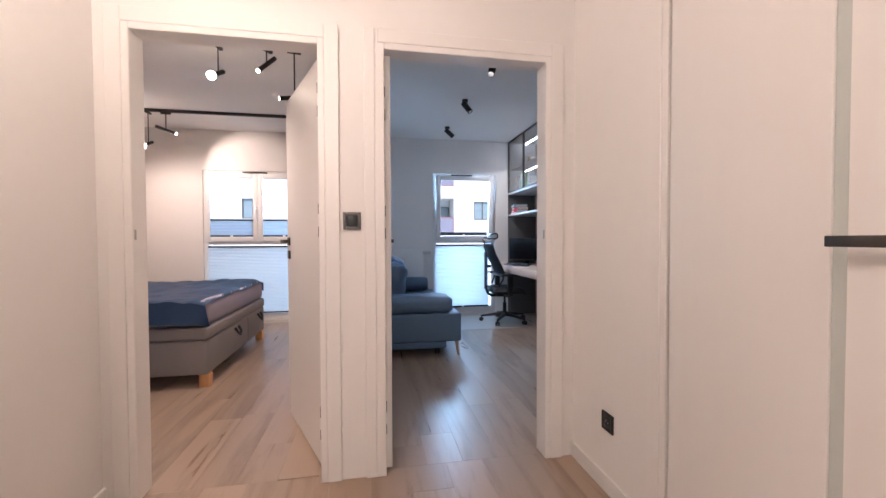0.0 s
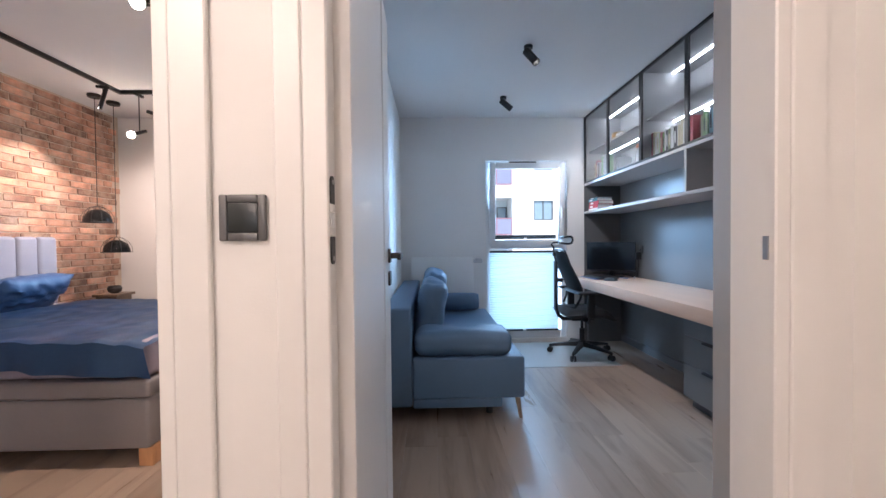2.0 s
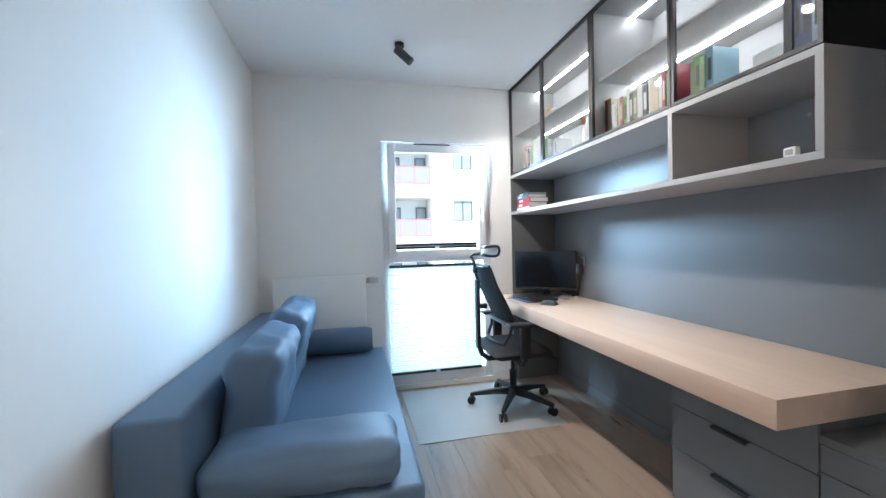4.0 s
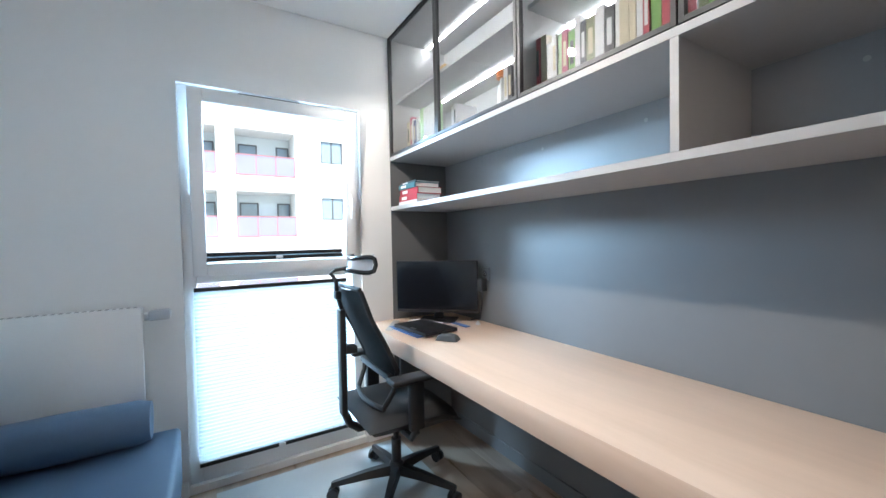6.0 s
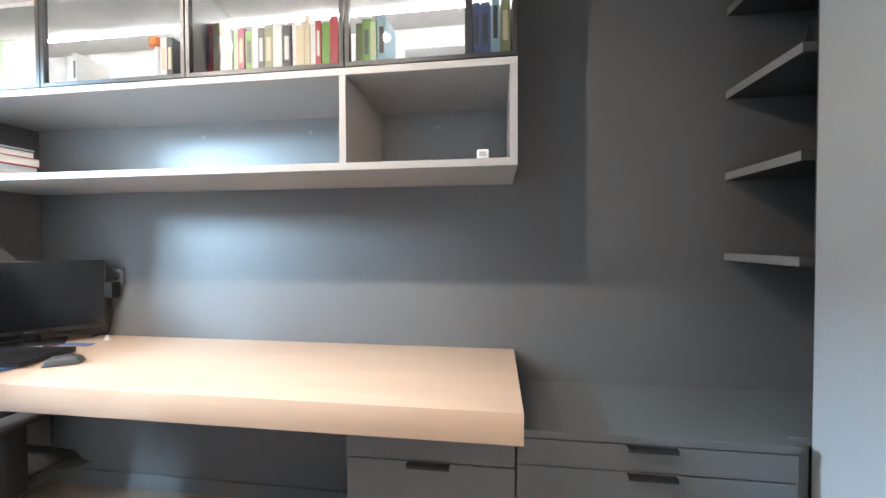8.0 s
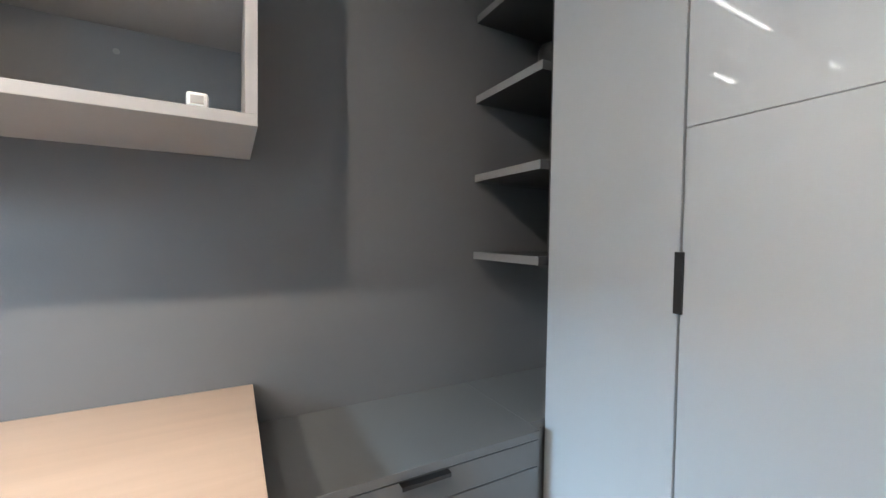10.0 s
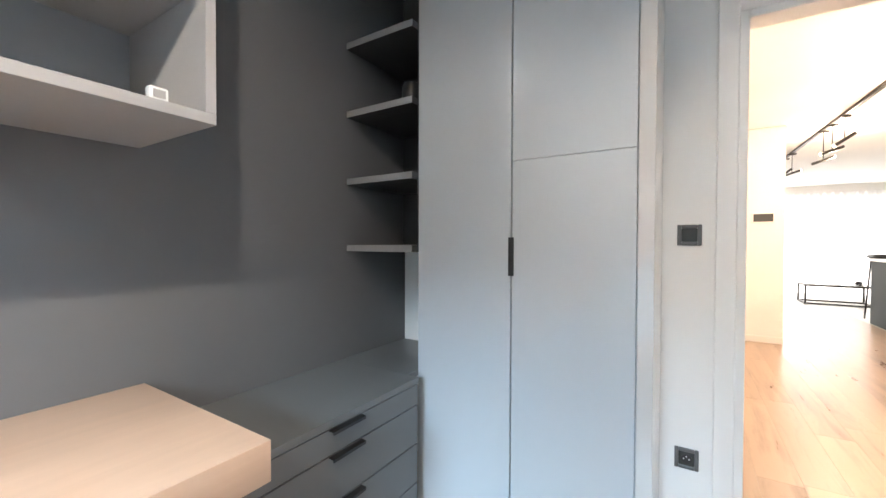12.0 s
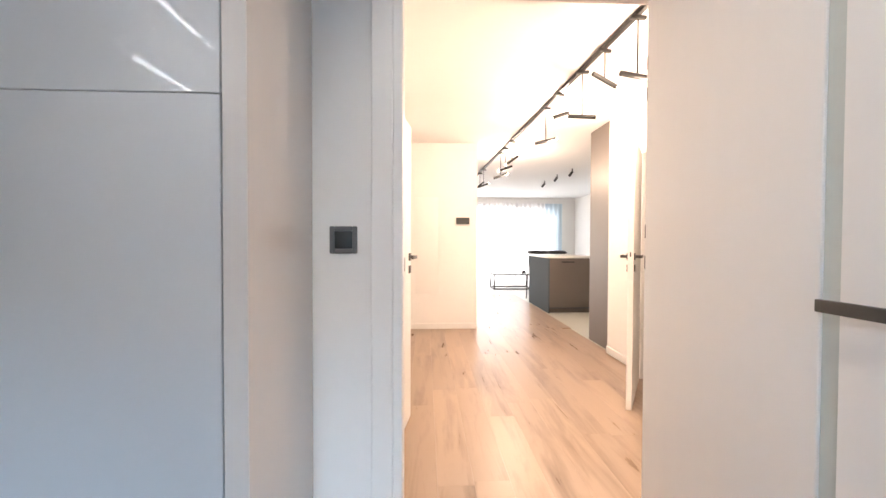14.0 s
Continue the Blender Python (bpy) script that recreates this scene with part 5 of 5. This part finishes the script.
track_run("light_track", "black ceiling light track bent round the bedroom", [(-0.30, 3.50), (-2.43, 3.50), (-2.43, 5.25), (-0.35, 5.25)])
pendant_tube(-2.43, 5.06, 0.10, 200, 75, bright=False)
pendant_tube(-2.08, 5.25, 0.20, 0, 20)
e1 = pendant_tube(-2.26, 5.25, 0.36, 268, 25, 0.16)
e2 = pendant_tube(-0.90, 3.50, 0.21, 262, 30, 0.16)
pendant_tube(-0.56, 3.50, 0.12, 235, 45)
pendant_tube(-0.36, 3.50, 0.36, 190, 8)
for k, e in enumerate((e1, e2)):
    bm = bmesh.new()
    bmesh.ops.create_uvsphere(bm, u_segments=16, v_segments=10, radius=0.030, matrix=Matrix.Translation(e - Vector((0, 0, 0.0))))
    solid("lamp_bulb", bm, BULB, "bright warm bulb in the track spotlight", "bulb", group="bedroom bulbs", smooth=60)
lamp("bedroom_spot_1", "SPOT", look(e1 + Vector((0, -0.03, -0.05)), e1 + Vector((0.1, 0.35, -1.0))), 26, WARM, radius=0.03, spot=radians(168))
lamp("bedroom_spot_2", "SPOT", look(e2 + Vector((0, -0.03, -0.05)), e2 + Vector((-0.2, 0.1, -1.0))), 52, WARM, radius=0.03, spot=radians(165))
lamp("bedroom_brick_spot", "SPOT", look((-2.44, 5.02, 2.42), (-3.08, 5.0, 1.5)), 65, WARM, radius=0.02, spot=radians(60))
lamp("bedroom_corner_spot", "SPOT", look((-1.96, 5.25, 2.36), (-1.5, 6.05, 2.1)), 25, WARM, radius=0.02, spot=radians(70))

for x in (-2.90, -1.12):
    for y in (3.62, 5.09):
        part("foot", block(x, x + 0.075, y, y + 0.075, 0.0, 0.10, bevel=0.003), PINE, bed, "orange pine foot")
for y in (4.26, 4.98):
    bm = bmesh.new()
    tube(bm, [(-1.045, y - 0.05, 0.335), (-1.02, y - 0.04, 0.29), (-1.015, y, 0.262), (-1.02, y + 0.04, 0.29), (-1.045, y + 0.05, 0.335)], 0.012, 8)
    part("pull_strap", bm, BLACK, bed, "black fabric pull strap")
part("drawer_seam", block(-1.052, -1.048, 4.60, 4.606, 0.12, 0.36), ANTHRACITE, bed)

# ---- hall and living room ----
ic = thing("intercom", "white intercom panel with a dark screen", "intercom", (0.5, -2.02, 1.53))
part("case", block(0.40, 0.62, -2.02, -1.995, 1.47, 1.60, bevel=0.006), TRIM, ic)
part("screen", block(0.415, 0.605, -1.995, -1.992, 1.49, 1.585), DARKPLATE, ic)
part("panel", block(0.86, 1.18, -2.02, -2.012, 0.50, 1.87, bevel=0.002), TRIM, thing("fuse_box_door", "white flush fuse box door in the hall wall", "fuse box", (1.02, -2.02, 0.5)))

TR0, TR1 = Vector((-0.25, 1.60, 0)), Vector((-0.02, -4.70, 0))
track_run("light_track", "long black ceiling light track along the hall", [(TR0.x, TR0.y), (TR1.x, TR1.y)])


def on_track(y):
    f = (y - TR0.y) / (TR1.y - TR0.y)
    return TR0.x + f * (TR1.x - TR0.x)


ends = []
for y, drop, head, tilt in ((1.20, 0.36, 185, 6), (0.80, 0.22, 200, 15), (0.44, 0.36, 170, 4), (-0.03, 0.20, 25, 22), (-0.40, 0.34, 180, -14), (-1.73, 0.26, 15, 35), (-2.1, 0.30, 10, 20), (-2.4, 0.36, 180, -20), (-3.8, 0.30, 180, -20), (-4.2, 0.24, 0, 40)):
    ends.append(pendant_tube(on_track(y), y, drop, head, tilt))
for e, w in ((ends[0], 16), (ends[4], 19), (ends[7], 17)):
    lamp("hall_spot", "POINT", Matrix.Translation(e + Vector((0, 0, -0.06))), w, WARM, radius=0.04)

KIT = material("taupe_grey_kitchen_front", (0.13, 0.112, 0.098), 0.45, vary=0.04)
tall = thing("tall_cabinet", "tall taupe kitchen cabinet with a built-in oven", "cabinet", (-1.4, -1.1, 0))
part("side_panel", block(-1.085, -1.066, -1.383, -0.765, 0.0, CEILZ - 0.003), KIT, tall)
part("body", block(-1.9, -1.086, -1.36, -0.765, 0.0, CEILZ - 0.003), KIT, tall)
part("oven", block(-1.85, -1.14, -1.40, -1.36, 1.55, 2.15, bevel=0.004), SCREEN, tall, "black glass oven front")
ISLAND = material("blue_grey_matt_island", (0.085, 0.105, 0.12), 0.75, vary=0.04, spec=0.15)
isl = thing("kitchen_island", "dark grey kitchen island with a pale worktop", "kitchen island", (-1.5, -3.6, 0))
part("body", block(-1.9, -1.125, -4.40, -3.17, 0.08, 0.96, bevel=0.002), ISLAND, isl)
part("side_panel", block(-1.123, -1.10, -4.42, -3.15, 0.0, 0.96, bevel=0.001, seg=1), ISLAND, isl, "blue-grey end panel")
part("plinth", block(-1.88, -1.125, -4.38, -3.22, 0.0, 0.08), KIT, isl)
part("worktop", block(-1.92, -1.08, -4.44, -3.14, 0.96, 0.995, bevel=0.003), TRIM, isl, "white worktop")
front = part("front", block(-1.88, -1.126, -3.169, -3.152, 0.10, 0.95, bevel=0.002), KIT, isl)
part("handle", block(-1.55, -1.33, -3.152, -3.138, 0.885, 0.905), BLACK, front)
for x in (-1.36, -1.76):
    st = thing("bar_stool", "black bar stool behind the kitchen island", "stool", (x, -4.75, 0), group="bar stools")
    bm = bmesh.new()
    cushion(bm, x - 0.2, x + 0.2, -4.93, -4.57, 0.98, 1.06, 0.3, 10, 0, 0)
    part("seat", bm, BLACK_PLASTIC, st)
    for dx in (-0.17, 0.17):
        for dy in (-0.15, 0.15):
            bm = bmesh.new()
            rod(bm, (x + dx * 1.1, -4.75 + dy * 1.1, 0), (x + dx * 0.8, -4.75 + dy * 0.8, 0.99), 0.012, n=8)
            part("leg", bm, BLACK, st)
ct = thing("coffee_table", "black wire-frame coffee table with a glass top", "coffee table", (-1.2, -6.8, 0))
for x in (-1.75, -0.75):
    for y in (-7.1, -6.5):
        part("leg", block(x - 0.015, x + 0.015, y - 0.015, y + 0.015, 0.0, 0.40), BLACK, ct)
for name_, z0, z1 in (("top_frame", 0.36, 0.40), ("bottom_frame", 0.0, 0.03)):
    bm = block(-1.768, -0.732, -7.118, -7.082, z0, z1)
    box(bm, -1.768, -0.732, -6.518, -6.482, z0, z1)
    box(bm, -1.768, -1.732, -7.082, -6.518, z0, z1)
    box(bm, -0.768, -0.732, -7.082, -6.518, z0, z1)
    part(name_, bm, BLACK, ct)
part("glass_top", block(-1.75, -0.75, -7.1, -6.5, 0.401, 0.409), GLASS, ct)
bm = bmesh.new()
lathe(bm, ((0.05, 0), (0.06, 0.03), (0.03, 0.07)), (-1.6, -6.8, 0.409), 16)
solid("table_bowl", bm, BLACK, "small dark bowl on the coffee table", "bowl")
solid("kitchen_tiles", block(-3.75, -1.07, -5.6, -0.765, -0.014, 0.0), TILE, "pale tiled kitchen floor", "floor", "structure")
solid("living_floor", block(-3.75, 2.9, -8.8, -5.6, -0.014, 0.0), MAT, "pale living room floor", "floor", "structure")
lw = thing("window_3", "wide white living room window with sheer curtains", "window", (-0.5, -8.85, 0), kind="structure")
for x in (-3.2, -1.85, -0.5, 0.85, 2.14):
    part("window_frame", block(x, x + 0.06, -8.88, -8.82, 0.0, 2.35), PVC, lw)
part("window_frame", block(-3.2, 2.2, -8.88, -8.82, 2.29, 2.35), PVC, lw)


def curtain(label, x0, x1, mat):
    bm = bmesh.new()
    n = int((x1 - x0) / 0.02)
    lo, hi = [], []
    for i in range(n + 1):
        x = x0 + (x1 - x0) * i / n
        y = -8.70 + 0.03 * math.sin(i * 0.9)
        lo.append(bm.verts.new((x, y, 0.02)))
        hi.append(bm.verts.new((x, y, 2.45)))
    for i in range(n):
        bm.faces.new((lo[i], lo[i + 1], hi[i + 1], hi[i]))
    solid("curtain", bm, mat, label, "curtain", smooth=60)


curtain("pale blue curtain drawn aside at the wide window", -3.3, -2.75, translucent("pale_blue_curtain", (0.6, 0.7, 0.76), 0.5))
curtain("white sheer curtain across the wide window", -2.75, 0.6, translucent("white_sheer", (0.86, 0.86, 0.86), 0.7))
w4 = thing("window_4", "small white kitchen side window", "window", (-3.8, -6.05, 1.05), kind="structure")
for y in (-6.9, -6.07, -5.26):
    part("window_frame", block(-3.82, -3.76, y, y + 0.06, 1.05, 2.2), PVC, w4)
for x, y in ((-1.68, -5.3), (-1.68, -4.45), (-1.75, -3.8)):
    s = thing("living_spot", "small black ceiling spotlight in the living room", "spotlight", (x, y, CEILZ), group="living room spotlights")
    bm = bmesh.new()
    rod(bm, (x, y, CEILZ), (x, y, CEILZ - 0.08), 0.012)
    rod(bm, (x, y, CEILZ - 0.06), (x + 0.06, y, CEILZ - 0.14), 0.024)
    part("head", bm, BLACK, s)

# ---- outside ----
solid("ground", block(-300, 300, -300, 300, -3.6, -3.5), material("paving_ground", (0.35, 0.35, 0.34), 0.9, vary=0.1, scale=0.5), "pale paved ground outside the building", "ground", "structure")
fac = thing("apartment_building", "white rendered apartment building across the yard", "building", (2, 22, -3.5))
FY = 25.0
bm = bmesh.new()
DARKGLASS = material("window_glass_blue_grey", (0.22, 0.29, 0.34), 0.08, vary=0.1)
FR = material("dark_grey_window_frame", (0.08, 0.085, 0.09), 0.4)
# Bluish copy of the facade render, with the loggias' shade in its colour.
LOGGIA_SHADE = material("render_in_loggia_shade", (0.70, 0.76, 0.78), 0.9, vary=0.06, scale=0.8)
levels = [(-3.5, -1.85), (-1.85, 1.2), (1.2, 4.25), (4.25, 7.3), (7.3, 10.35)]
LOGGIA = [(2.6, 5.38), (-1.1, 1.81), (-13.0, -10.2), (12.0, 14.8)]
WINS = [(6.70, 7.9), (-7.4, -6.2), (-4.6, -3.0), (-17.0, -15.4), (17.0, 18.5), (9.2, 10.6)]
openings = sorted([(a, b2, "l") for a, b2 in LOGGIA] + [(a, b2, "w") for a, b2 in WINS])
edge = -24.0
for a, b2, kind_ in openings:
    box(bm, edge, a, FY, FY + 8, -3.5, 10.35)
    edge = b2
box(bm, edge, 26.0, FY, FY + 8, -3.5, 10.35)
for z0, z1 in levels:
    for a, b2, kind_ in openings:
        sill, top_ = (z0, z0 + 0.35) if kind_ == "l" else (z0, z0 + 1.25)
        box(bm, a, b2, FY, FY + 8, sill, top_)
        box(bm, a, b2, FY, FY + 8, z1 - (0.41 if kind_ == "l" else 0.60), z1)
part("wall", bm, FACADE, fac, smooth=None)
for a, b2 in LOGGIA:
    part("loggia_back", block(a, b2, FY + 1.6, FY + 7.9, -3.4, 10.3), LOGGIA_SHADE, fac)
part("roof", block(-24.2, 26.2, FY - 0.15, FY + 8.2, 10.35, 10.65), FACADE, fac)
RAIL = material("wine_red_balcony_rail", (0.30, 0.13, 0.15), 0.5)
RAIL_PANEL = material("milky_lilac_glass", (0.22, 0.22, 0.30), 0.15, vary=0.1, scale=1.0)
for z0, z1 in levels[1:]:
    for a, b2, kind_ in openings:
        if kind_ == "w":
            w = part("window", block(a, b2, FY + 0.12, FY + 0.16, z0 + 1.25, z1 - 0.60), DARKGLASS, fac)
            bm = block(a, a + 0.07, FY + 0.08, FY + 0.12, z0 + 1.25, z1 - 0.60)
            box(bm, b2 - 0.07, b2, FY + 0.08, FY + 0.12, z0 + 1.25, z1 - 0.60)
            box(bm, (a + b2) / 2 - 0.035, (a + b2) / 2 + 0.035, FY + 0.08, FY + 0.12, z0 + 1.25, z1 - 0.60)
            box(bm, a + 0.07, b2 - 0.07, FY + 0.08, FY + 0.118, z0 + 1.25, z0 + 1.32)
            part("frame", bm, FR, w)
        else:
            for d0, d1 in ((0.25, 1.15), (b2 - a - 0.7, b2 - a - 0.05)):
                w = part("balcony_door", block(a + d0, a + d1, FY + 1.52, FY + 1.58, z0 + 0.35, z1 - 0.85), DARKGLASS, fac)
                fb = block(a + d0, a + d0 + 0.07, FY + 1.48, FY + 1.52, z0 + 0.35, z1 - 0.85)
                box(fb, a + d1 - 0.07, a + d1, FY + 1.48, FY + 1.52, z0 + 0.35, z1 - 0.85)
                box(fb, a + d0 + 0.07, a + d1 - 0.07, FY + 1.48, FY + 1.52, z1 - 0.92, z1 - 0.85)
                part("frame", fb, FR, w)
            bm = bmesh.new()
            for zz in (z0 + 0.38, z0 + 1.36):
                box(bm, a, b2, FY + 0.03, FY + 0.07, zz, zz + 0.06)
            for k in range(4):
                xx = a + (b2 - a - 0.05) * k / 3
                box(bm, xx, xx + 0.05, FY + 0.035, FY + 0.065, z0 + 0.44, z0 + 1.36)
            rail = part("balcony_rail", bm, RAIL, fac)
            for k in range(3):
                xx = a + (b2 - a - 0.05) * k / 3
                part("rail_panel", block(xx + 0.05, xx + (b2 - a - 0.05) / 3, FY + 0.045, FY + 0.055, z0 + 0.44, z0 + 1.36), RAIL_PANEL, rail, "milky lilac glass panel")

# ---- brick wall of the bedroom ----
brick_wall = bpy.data.objects["wall_behind_bricks"]
BRICKS = []
for k in range(6):
    bm = bmesh.new()
    L, H, D = (0.243, 0.262, 0.235, 0.255)[k] if k < 4 else 0.12, 0.062, 0.007 + 0.0015 * (k % 3)
    box(bm, 0, D, 0.003, L - 0.003, 0.003, H - 0.001, bevel=0.005, seg=1)
    for v in bm.verts:
        v.co.y += 0.005 * noise.noise(Vector((v.co.y * 40, v.co.z * 40, k * 7.0)))
        v.co.z += 0.004 * noise.noise(Vector((v.co.y * 40, v.co.z * 40, k * 7.0 + 3)))
    BRICKS.append((L, mesh_of("brick", bm, BRICK)))
rest = bmesh.new()
rng = random.Random(9)
z, course = 0.0, 0
while z < CEILZ - 0.07:
    y = STUDY + 0.02 - (0.12 if course % 2 else 0.0)
    while y < WIN - 0.03:
        k = rng.randrange(4)
        L = BRICKS[k][0]
        if y + L > WIN - 0.005:
            k, L = 4, 0.12
        if y >= STUDY and y + L <= WIN + 0.01:
            if z > 0.55 and y > 3.75:
                ob = new("brick", BRICKS[k][1])
                ob.parent = brick_wall
                ob.location = (BRICKX - 0.006 + 0.003 * rng.random(), y, z)
            else:
                box(rest, BRICKX - 0.006, BRICKX + 0.006, y + 0.005, y + L - 0.005, z + 0.005, z + 0.059)
        y += L
    z += 0.0655
    course += 1
part("lower_bricks", rest, BRICK, brick_wall, smooth=None)["kind"] = "stuff"

# ---- floor planks ----


def planks(x0, x1, y0, y1, parent, seed):
    rng = random.Random(seed)
    width, length = 0.190, 1.29
    shared = {}
    x = x0
    while x < x1 - 0.005:
        w = min(width, x1 - x)
        y = y0 - rng.random() * length
        while y < y1:
            a, b = max(y, y0), min(y + length, y1)
            y += length
            if b - a < 0.01:
                continue
            key = (round(w, 3), round(b - a, 3))
            if key not in shared:
                bm = block(0.0003, w - 0.0003, 0.0003, b - a - 0.0003, -0.014, 0, bevel=0.0006, seg=1)
                shared[key] = mesh_of("plank", bm, FLOOR)
            ob = new("plank", shared[key])
            ob.parent = parent
            ob.location = (x, a, 0)
        x += width


planks(LEFT, RIGHT, STUDY - 0.04, WIN, floor, 1)
planks(-3.08, BED_R, STUDY - 0.04, WIN, floor, 2)
planks(HL, HR, -2.02, STUDY - 0.04, floor, 3)
planks(-1.07, 2.9, -5.6, -2.02, floor, 4)
